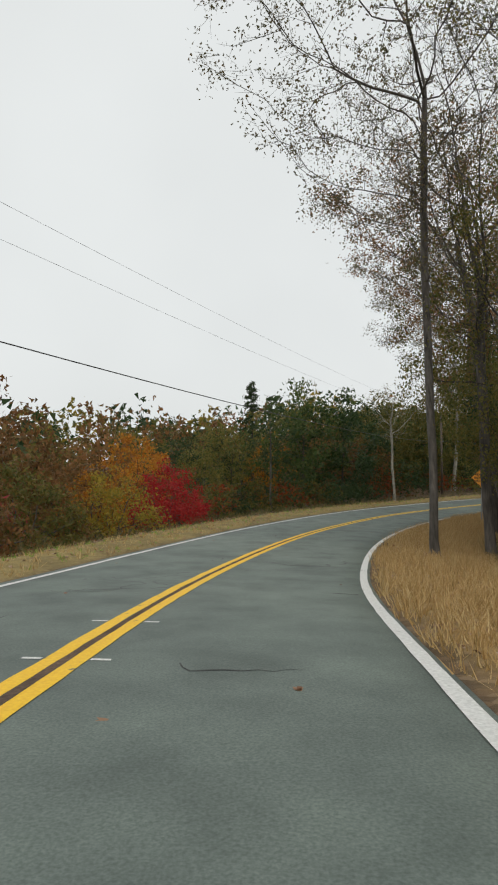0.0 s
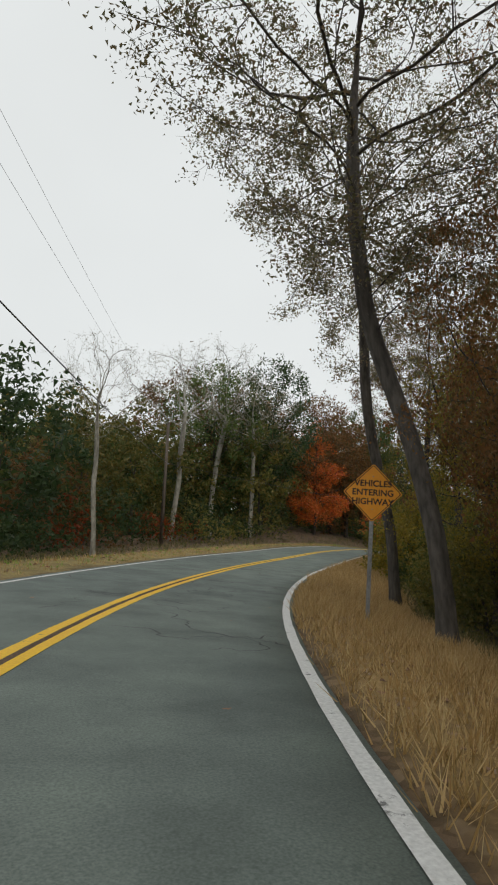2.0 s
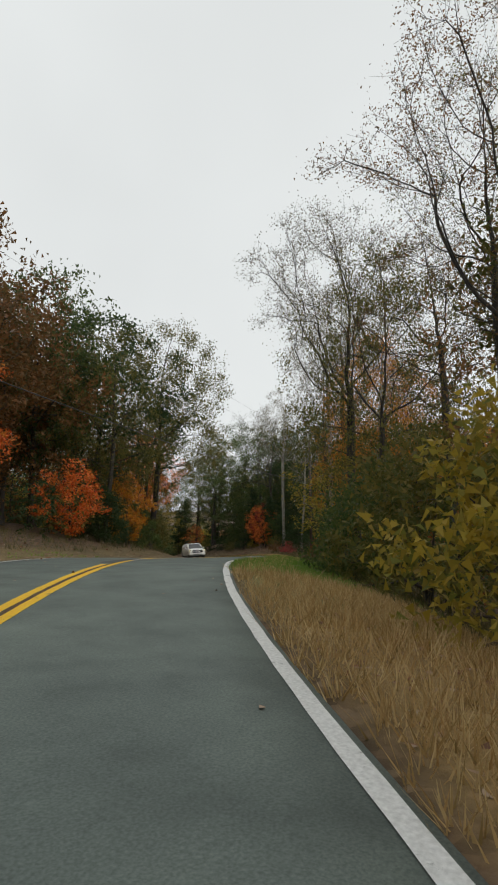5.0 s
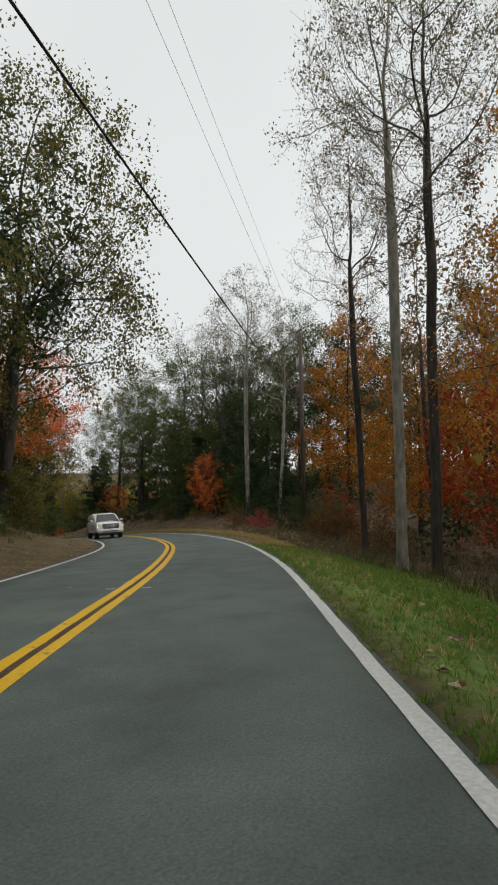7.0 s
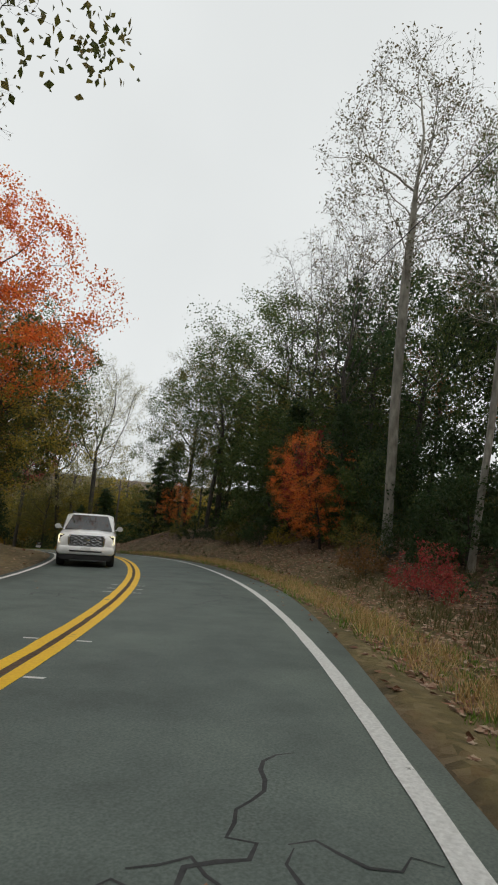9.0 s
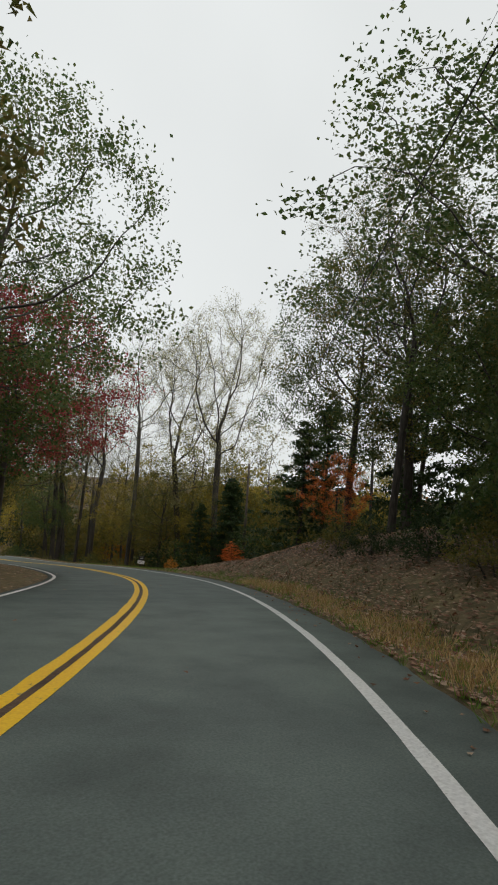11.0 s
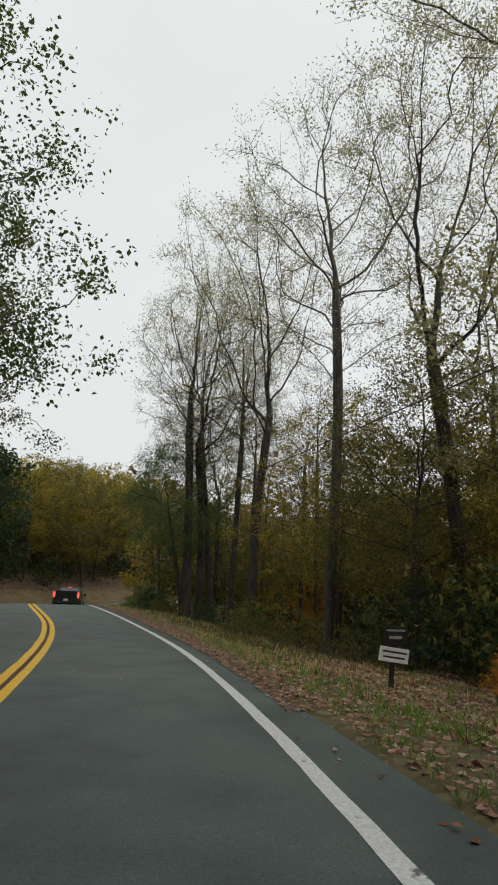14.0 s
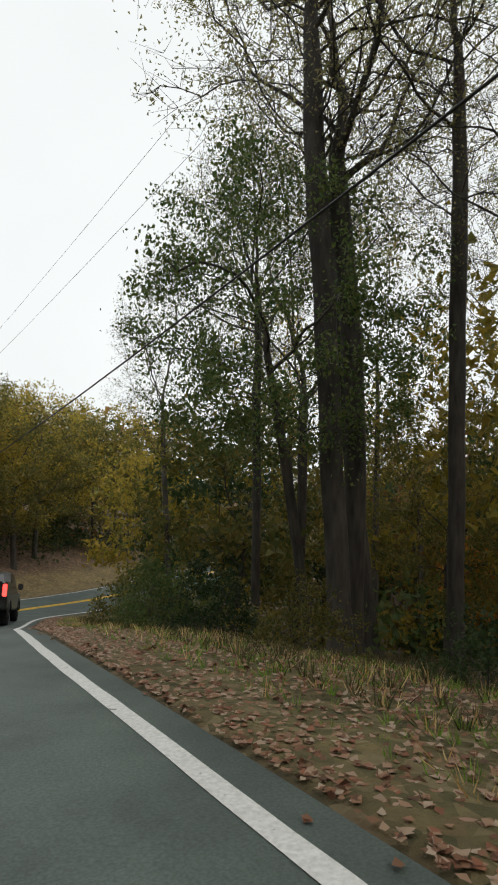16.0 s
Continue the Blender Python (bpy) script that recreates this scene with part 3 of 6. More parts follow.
# ---- trees ----
def tubes(lines, sides):
    """Tapered round limbs along polylines [(points, radii)], as arrays of verts and quads."""
    V, F, base = [], [], 0
    ang = np.linspace(0, 2 * np.pi, sides, endpoint=False)
    ca, sa = np.cos(ang), np.sin(ang)
    for p, r in lines:
        p, r = np.asarray(p, float), np.asarray(r, float)
        t = np.gradient(p, axis=0)
        t /= np.linalg.norm(t, axis=1)[:, None] + 1e-9
        ref = np.where(np.abs(t[:, 2:3]) > 0.9, np.array([[1.0, 0, 0]]), np.array([[0, 0, 1.0]]))
        u = np.cross(t, ref)
        u /= np.linalg.norm(u, axis=1)[:, None] + 1e-9
        w = np.cross(t, u)
        ring = p[:, None, :] + r[:, None, None] * (u[:, None, :] * ca[None, :, None] + w[:, None, :] * sa[None, :, None])
        V.append(ring.reshape(-1, 3))
        i = base + np.arange(len(p) * sides).reshape(-1, sides)
        j = np.roll(i, -1, 1)
        F.append(np.stack([i[:-1], j[:-1], j[1:], i[1:]], -1).reshape(-1, 4))
        base += len(p) * sides
    return np.vstack(V), np.vstack(F)


def wander(rnd, start, way, length, n, rise, shake):
    """A limb's line: it starts one way, bends up by rise and shakes."""
    p, d = np.array(start, float), np.array(way, float)
    out = [p.copy()]
    for _ in range(n):
        d = d + rnd.normal(0, shake, 3) + np.array([0, 0, rise])
        d /= np.linalg.norm(d)
        p = p + d * length / n
        out.append(p.copy())
    return np.array(out)


def leaves(rnd, anchors, n, size, spread, droop=0.0, flat=0.0, folded=False):
    """n small leaves scattered round the anchors; folded ones have two halves."""
    fill = rnd.gamma(.8, 1, len(anchors))
    a = anchors[rnd.choice(len(anchors), n, p=fill / fill.sum())] + np.clip(rnd.normal(0, spread, (n, 3)), -1.7 * spread, 1.7 * spread) * np.array([1, 1, .8])
    d = rnd.normal(0, 1, (n, 3))
    d[:, 2] = d[:, 2] * (1 - flat) - droop
    d /= np.linalg.norm(d, axis=1)[:, None]
    s = np.cross(d, rnd.normal(0, 1, (n, 3)) * np.array([1 - flat, 1 - flat, 1]) + np.array([0, 0, flat]))
    s /= np.linalg.norm(s, axis=1)[:, None] + 1e-9
    k = (size * rnd.uniform(.6, 1.3, n))[:, None]
    if not folded:
        V = np.stack([a - d * k * .45 + s * k * .33, a - d * k * .4 - s * k * .33, a + d * k * .65], 1).reshape(-1, 3)
        return V, np.arange(3 * n).reshape(-1, 3)
    up = np.cross(d, s) * k * 0.12
    V = np.stack([a - d * k * .5, a + s * k * .34 + up, a + d * k * .5, a - s * k * .34 + up], 1).reshape(-1, 3)
    return V, np.arange(4 * n).reshape(-1, 4)


def outline(form, u):
    """Half-width of a crown at height u, 0 to 1, as a share of its greatest."""
    u = np.clip(u, 0, 1)
    if form == "oval":
        return np.sin(np.pi * u ** .85) ** .7
    if form == "vase":
        return np.minimum(1, .25 + 1.1 * u) * np.sqrt(np.clip(1 - ((u - .62) / .38).clip(0) ** 2, 0, 1))
    if form == "cone":
        return np.minimum(1, u / .14) ** .6 * (1 - u) ** .75 + .04
    if form == "mound":
        return np.sqrt(np.clip(1 - u ** 2.2, 0, 1))
    return np.minimum(1, u / .3) ** .5 * np.sqrt(np.clip(1 - ((u - .4) / .6).clip(0) ** 2.2, 0, 1))


def grow(seed, h, r0, crown0, spread, form="round", buds=700, step=.45, lead=.45, gaps=.32, up=.22, wob=.02, spurs=2, spur=.5, arch=.0, stems=1):
    """A tree grown towards buds strewn through its crown: trunk, limbs and twigs, and the places where leaves sit."""
    rnd = np.random.RandomState(seed)
    # buds fill the crown's outline, leaving gaps between its lobes
    u = rnd.rand(buds * 6)
    az = rnd.uniform(0, 2 * np.pi, len(u))
    lobes = 1 + .2 * np.sin(az * 3 + seed) + .14 * np.sin(az * 5 + u * 9 + seed * 2) + .12 * np.sin(u * 17 + seed)
    rad = spread * outline(form, u) * lobes * rnd.rand(len(u)) ** .42
    p = np.column_stack([np.cos(az) * rad, np.sin(az) * rad, h * (crown0 + (1 - crown0) * u)])
    k = 2 * np.pi / max(1.6, spread * .62)
    q = np.sin(p[:, 0] * k + seed) * np.sin(p[:, 1] * k + seed * .7) + np.sin(p[:, 2] * k * 1.2 + p[:, 0] * k * .5 + seed * 1.3) * .7
    p = p[(q > np.quantile(q, gaps)) & (rnd.rand(len(u)) < (.25 + .75 * rad / spread))][:buds]
    # the trunk, and further stems
    pts, par = [], []
    for m in range(stems):
        top = h * (crown0 + (1 - crown0) * lead) * (1 if m == 0 else rnd.uniform(.6, .9))
        way = (0, 0, 1) if m == 0 else (rnd.normal(0, .16), rnd.normal(0, .16), 1)
        line = wander(rnd, (0 if m == 0 else rnd.normal(0, .25), 0 if m == 0 else rnd.normal(0, .25), -.5), way, top + .5, max(4, int((top + .5) / step)), .05, wob)
        for i, x in enumerate(line):
            par.append(-1 if i == 0 else len(pts) - 1)
            pts.append(x)
    pts = [np.asarray(x) for x in pts]
    first = len(pts)
    low = h * crown0 * .92
    able = [i for i in range(first) if pts[i][2] > low]
    N = np.array([pts[i] for i in able])
    d2 = ((p[:, None] - N[None]) ** 2).sum(2)
    near, dist = np.array(able)[d2.argmin(1)], np.sqrt(d2.min(1))
    for turn in range(90):
        if not len(p):
            break
        reach = dist < max(spread * 1.2, 3.0)
        if not reach.any():
            break
        P = np.array(pts)
        v = p - P[near]
        v /= np.linalg.norm(v, axis=1)[:, None] + 1e-9
        ids, inv = np.unique(near[reach], return_inverse=True)
        pull = np.zeros((len(ids), 3))
        np.add.at(pull, inv, v[reach])
        pull /= np.linalg.norm(pull, axis=1)[:, None] + 1e-9
        old = np.array([P[i] - P[par[i]] if par[i] >= 0 else (0, 0, 1) for i in ids])
        old /= np.linalg.norm(old, axis=1)[:, None] + 1e-9
        way = pull + .55 * old + rnd.normal(0, .2, pull.shape) + np.array([0, 0, up])
        out = np.hypot(P[ids][:, 0], P[ids][:, 1])
        way[:, 2] -= arch * (out / spread) ** 2
        way /= np.linalg.norm(way, axis=1)[:, None]
        fresh = P[ids] + way * step
        base = len(pts)
        pts.extend(fresh)
        par.extend(ids.tolist())
        e = ((p[:, None] - fresh[None]) ** 2).sum(2)
        j, dd = e.argmin(1), np.sqrt(e.min(1))
        closer = dd < dist
        near = np.where(closer, base + j, near)
        dist = np.where(closer, dd, dist)
        keep = dist > step * 1.35
        p, near, dist = p[keep], near[keep], dist[keep]
        if turn > 3 and not closer.any():
            break
    P, n = np.array(pts), len(pts)
    load = np.zeros(n)
    kids = [[] for _ in range(n)]
    for i in range(n - 1, -1, -1):
        load[i] = max(load[i], 1)
        if par[i] >= 0:
            load[par[i]] += load[i]
            kids[par[i]].append(i)
    tip = .009
    for i in range(first):
        load[i] = max(load[i], 1)
    power = math.log(r0 / tip) / math.log(max(load[1], 3))
    R = tip * load ** power
    H = np.clip(P[:, 2] / h, 0, 1)
    stem = np.arange(n) < first
    R = np.where(stem, np.maximum(R, r0 * .9 * np.clip(1 - P[:, 2] / (h * (crown0 + (1 - crown0) * lead) * 1.02), 0, 1) ** .8) * (1 + .45 * np.exp(-np.clip(P[:, 2] + .1, 0, 9) * 2.2)), R)
    big, mid, fine, tips = [], [], [], []
    starts = [i for i in range(n) if par[i] < 0]
    while starts:
        i = starts.pop()
        line = [par[i], i] if par[i] >= 0 else [i]
        while kids[i]:
            c = max(kids[i], key=lambda x: (x < first, load[x]))
            starts += [x for x in kids[i] if x != c]
            i = c
            line.append(i)
        r = R[line]
        if par[line[1] if len(line) > 1 else 0] >= 0 and len(line) > 1 and line[0] == par[line[1]] and line[1] >= first:
            r = np.concatenate([[min(R[line[0]], r[1] * 1.25)], r[1:]])
        r = r.copy()
        r[-1] *= .5
        (big if r[0] > .045 else mid if r[0] > .02 else fine).append((P[line], r))
    for i in range(first, n):
        if load[i] <= 5:
            tips.append(P[i])
            for _ in range(spurs):
                w = P[i] - P[par[i]]
                w = w / (np.linalg.norm(w) + 1e-9) + rnd.normal(0, .6, 3) + np.array([0, 0, .15])
                tw = wander(rnd, P[i], w / np.linalg.norm(w), spur * rnd.uniform(.5, 1.3), 3, .04, .2)
                fine.append((tw, np.array([.007, .006, .005, .003])))
                tips += [tw[1], tw[3]]
    big.sort(key=lambda x: -x[1].max())
    return rnd, big, mid, fine, np.array(tips)


STORE = {}


def tree_kind(key, name, bark, leaf, label, category, seed, h, r0, crown0, spread, n, size, scatter=.3, bare=True, sides=8, droop=.1, folded=False, gather=.8, **kw):
    """Builds one tree far below as a pattern to copy."""
    rnd, big, mid, fine, tips = grow(seed, h, r0, crown0, spread, **kw)
    root = thing(name, label, category, pose(0, 0, -400))
    groups = [(big[:1], sides), (big[1:], 5 if sides > 6 else 4), (mid, 3)] + ([([(p[::3] if len(p) > 3 else p[[0, -1]], r[::3] if len(p) > 3 else r[[0, -1]]) for p, r in fine], 3)] if bare and fine else [])
    V, F, k = [], [], 0
    for lines, sd in groups:
        if lines:
            v, f = tubes(lines, sd)
            V.append(v)
            F.append(f + k)
            k += len(v)
    mesh_ob("trunk", np.vstack(V), np.vstack(F), bark, root, smooth=True)
    if n:
        held = tips[rnd.rand(len(tips)) < gather]
        v, f = leaves(rnd, held, n, size, scatter * .62, droop, 0.0, folded)
        mesh_ob("crown", v, f, LEAF[leaf], root)
    STORE[key] = (root, h)
    return root


SPARSE = "tall slender tree with sparse dry leaves"
tree_kind("tall_a", "tall_tree", BARK, "grey", SPARSE, "tree", 3, 22, .19, .42, 4.6, 9500, .078, .34, form="oval", buds=560, step=.5, lead=.32, up=.34, spurs=3, spur=.7)
tree_kind("tall_b", "tall_tree", BARK_DARK, "grey", SPARSE, "tree", 8, 21, .20, .46, 3.9, 8000, .078, .34, form="oval", buds=500, step=.5, lead=.38, up=.36, spurs=3, spur=.7, wob=.03)
tree_kind("tall_c", "forked_tree", BARK_DARK, "grey", "tall forked tree with thin pale foliage", "tree", 21, 20, .22, .42, 4.6, 15000, .082, .36, form="vase", buds=560, step=.5, lead=.12, up=.42, spurs=3, spur=.7)
tree_kind("slim", "tall_tree", BARK, "grey", SPARSE, "tree", 15, 21, .125, .38, 5.4, 15000, .095, .36, form="vase", buds=560, step=.5, lead=.55, up=.2, arch=.2, spurs=2, spur=.7, wob=.04)
tree_kind("oval", "tall_tree", BARK_DARK, "brown", "tall tree with a dense oval speckled crown", "tree", 27, 19, .20, .46, 3.9, 24000, .10, .30, form="oval", buds=620, step=.45, lead=.3, gaps=.22, up=.34, spurs=2, spur=.55)
tree_kind("bare_a", "bare_tree", BARK, "grey", "nearly bare tree with fine grey twigs", "tree", 31, 18, .19, .40, 4.8, 2200, .11, .25, form="vase", buds=620, step=.45, lead=.15, up=.4, spurs=3, spur=.8)
tree_kind("bare_b", "bare_tree", BARK_PALE, "grey", "pale dead-looking tree with bare twisted limbs", "tree", 37, 15, .18, .52, 4.6, 500, .11, .2, form="vase", buds=300, step=.5, lead=.3, up=.2, spurs=3, spur=.7, wob=.04)
tree_kind("birch", "pale_tree", BARK_PALE, "grey", "tall tree with a pale straight trunk", "tree", 43, 19, .19, .50, 3.9, 6800, .105, .32, form="oval", buds=440, step=.5, lead=.45, up=.36, spurs=3, spur=.7, wob=.012)
FULL = "full broadleaf tree with olive autumn foliage"
tree_kind("dense_a", "broadleaf_tree", BARK_DARK, "olive", FULL, "tree", 51, 15, .22, .16, 5.8, 13000, .22, .5, bare=False, form="round", buds=520, step=.6, lead=.35, gaps=.25, spurs=2, spur=.7)
tree_kind("dense_b", "broadleaf_tree", BARK_DARK, "olive", FULL, "tree", 57, 14, .20, .2, 5.2, 12000, .22, .48, bare=False, form="round", buds=460, step=.6, lead=.4, gaps=.28, spurs=2, spur=.7)
tree_kind("near_a", "broadleaf_tree", BARK_DARK, "green", "full broadleaf tree with autumn foliage", "tree", 53, 15, .22, .2, 5.4, 26000, .125, .44, bare=False, folded=True, gather=.6, form="round", buds=620, step=.5, lead=.4, gaps=.30, spurs=2, spur=.7)
tree_kind("near_cone", "maple_tree", BARK_DARK, "maroon", "maple with a rounded crown", "tree", 63, 12, .15, .14, 4.4, 18000, .11, .32, folded=True, bare=False, form="round", buds=520, step=.45, gaps=.3, arch=.5, spurs=2, spur=.6)
tree_kind("near_maple", "maple_tree", BARK_DARK, "maroon", "maple with a rounded crown", "tree", 67, 12, .14, .34, 4.0, 26000, .105, .36, folded=True, bare=False, form="round", buds=520, step=.45, gaps=.28, arch=.4, spurs=2, spur=.6)
tree_kind("canopy", "tall_tree", BARK, "brown", "tall tree with a broad speckled crown", "tree", 11, 20, .19, .38, 6.0, 32000, .095, .32, form="vase", buds=820, step=.5, lead=.6, gaps=.3, up=.16, arch=.25, spurs=2, spur=.7, wob=.035)
tree_kind("cone", "maple_tree", BARK_DARK, "orange", "maple with a pointed crown", "tree", 61, 12, .15, .08, 3.9, 15000, .15, .38, bare=False, form="cone", buds=440, step=.5, lead=.8, gaps=.25, spurs=2, spur=.6)
tree_kind("mid_a", "broadleaf_tree", BARK_DARK, "olive", "broadleaf tree with autumn foliage", "tree", 71, 14, .17, .16, 5.4, 4200, .40, .8, bare=False, sides=6, form="round", buds=200, step=.9, lead=.4, gaps=.25, spurs=1, spur=.8)
tree_kind("mid_b", "broadleaf_tree", BARK_DARK, "olive", "broadleaf tree with autumn foliage", "tree", 77, 13, .16, .06, 4.8, 4200, .38, .8, bare=False, sides=6, form="round", buds=200, step=.9, lead=.4, gaps=.25, spurs=1, spur=.8)
tree_kind("mid_c", "slender_tree", BARK, "grey", "slender woodland tree with thin foliage", "tree", 83, 16, .13, .38, 3.2, 2800, .18, .42, sides=6, form="oval", buds=170, step=.7, lead=.5, up=.4, spurs=1, spur=.8)
tree_kind("sapling_a", "sapling", BARK, "yellow", "thin sapling with yellowing leaves", "tree", 91, 6, .05, .25, 1.8, 2000, .13, .3, sides=5, form="oval", buds=120, step=.35, lead=.5, spurs=1, wob=.04)
tree_kind("sapling_b", "sapling", BARK, "yellow", "thin sapling with yellowing leaves", "tree", 97, 8, .06, .3, 2.1, 2400, .14, .34, sides=5, form="vase", buds=130, step=.4, lead=.3, spurs=1, wob=.04)
tree_kind("shrub_a", "shrub", BARK, "olive", "bushy roadside shrub", "shrub", 101, 3.0, .05, .04, 1.9, 3600, .13, .3, bare=False, sides=5, form="mound", buds=150, step=.3, lead=.2, gaps=.2, spurs=1, stems=3, wob=.05)
tree_kind("shrub_b", "shrub", BARK, "olive", "bushy roadside shrub", "shrub", 107, 2.4, .04, .04, 1.7, 2600, .12, .28, bare=False, sides=5, form="mound", buds=130, step=.3, lead=.2, gaps=.3, spurs=1, stems=3, wob=.05)
tree_kind("thicket", "vine_thicket", BARK_DARK, "olive", "thicket of vines draped over small trees", "thicket", 113, 5.2, .09, .04, 3.0, 11000, .17, .4, bare=False, sides=6, form="mound", buds=300, step=.4, lead=.3, gaps=.22, arch=.5, spurs=1, stems=3, droop=.5, wob=.05)


def spruce_kind(key, seed, h, spread):
    rnd = np.random.RandomState(seed)
    root = thing("pine_tree", "dark evergreen pine with drooping boughs", "tree", pose(0, 0, -400))
    trunk = wander(rnd, (0, 0, -.4), (0, 0, 1), h + .4, 12, .1, .01)
    lines, tips = [(trunk, .16 * (1 - .93 * np.linspace(0, 1, 13)))], []
    for k in range(46):
        v = .06 + .92 * k / 46
        p = np.array([np.interp(v * 12, range(13), trunk[:, j]) for j in range(3)])
        az = k * 2.4 + rnd.uniform(-.3, .3)
        L = spread * (1 - v) ** .8 * rnd.uniform(.8, 1.15) + .25
        b = wander(rnd, p, (math.cos(az), math.sin(az), .12), L, 5, -.05, .07)
        lines.append((b, .02 * (1 - .8 * np.linspace(0, 1, 6))))
        for j in range(int(8 + L * 9)):
            w = rnd.uniform(.15, 1) * 5
            a = min(int(w), 4)
            tips.append(b[a] + (b[a + 1] - b[a]) * (w - a) + rnd.normal(0, .16, 3) * np.array([1, 1, .4]))
    v, f = tubes(lines[:1], 7)
    v2, f2 = tubes(lines[1:], 4)
    mesh_ob("trunk", np.vstack([v, v2]), np.vstack([f, f2 + len(v)]), BARK_DARK, root, smooth=True)
    v, f = leaves(rnd, np.array(tips), 7500, .2, .13, .35, .3)
    mesh_ob("crown", v, f, LEAF["dark"], root)
    STORE[key] = (root, h)


spruce_kind("pine", 119, 10, 2.6)

TINT = {"pale": "pale yellow-green", "olive": "olive", "green": "green", "dark": "dark green", "yellow": "yellow", "orange": "orange", "russet": "rust-red", "red": "bright red", "flame": "bright orange-red",
        "maroon": "maroon", "brown": "brown", "grey": "thin grey-olive"}
WHAT = {"tall_tree": ("tall slender tree with sparse {} leaves", "tree"), "forked_tree": ("tall forked tree with sparse {} leaves", "tree"),
        "bare_tree": ("nearly bare tree with a few {} leaves", "tree"), "pale_tree": ("tall tree with pale bark and {} leaves", "tree"),
        "broadleaf_tree": ("full broadleaf tree with {} autumn foliage", "tree"), "maple_tree": ("small maple with {} autumn leaves", "tree"),
        "slender_tree": ("slender woodland tree with {} foliage", "tree"), "sapling": ("thin woodland sapling with {} leaves", "tree"),
        "shrub": ("bushy roadside shrub with {} leaves", "shrub"), "vine_thicket": ("thicket of {} vines draped over saplings", "thicket"),
        "pine_tree": ("dark evergreen pine among {} woodland", "tree")}


def plant(key, x, y, h=None, leaf=None, turn=0.0, lean=(0, 0), fat=1.0, sink=0.0):
    """Sets a copy of a kind at a place, h metres tall, its foot on the ground."""
    root, h0 = STORE[key]
    k = (h or h0) / h0
    z = float(land([(x, y)])[0][0]) - 0.05 - sink
    ob = copy_thing(root, pose(x, y, z, lean[0], lean[1], 0) @ pose(0, 0, 0, 0, 0, turn) @ Matrix.Diagonal((k * fat, k * fat, k, 1)))
    for c in ob.children:
        if c.name.startswith("crown") and leaf:
            c.material_slots[0].link = 'OBJECT'
            c.material_slots[0].material = LEAF[leaf]
    base = root.name.split(".")[0]
    text, cat = WHAT[base]
    leaf = leaf or {"pine": "olive", "cone": "orange"}.get(key, "grey" if key in ("tall_a", "tall_b", "tall_c", "oval", "slim", "bare_a", "bare_b", "birch", "mid_c") else "olive")
    return tagged(ob, text.format(TINT[leaf]), cat, "roadside shrubs" if cat == "shrub" else "woodland trees")


def sd(s, d):
    p = at_road(s, d)
    return float(p[0]), float(p[1])


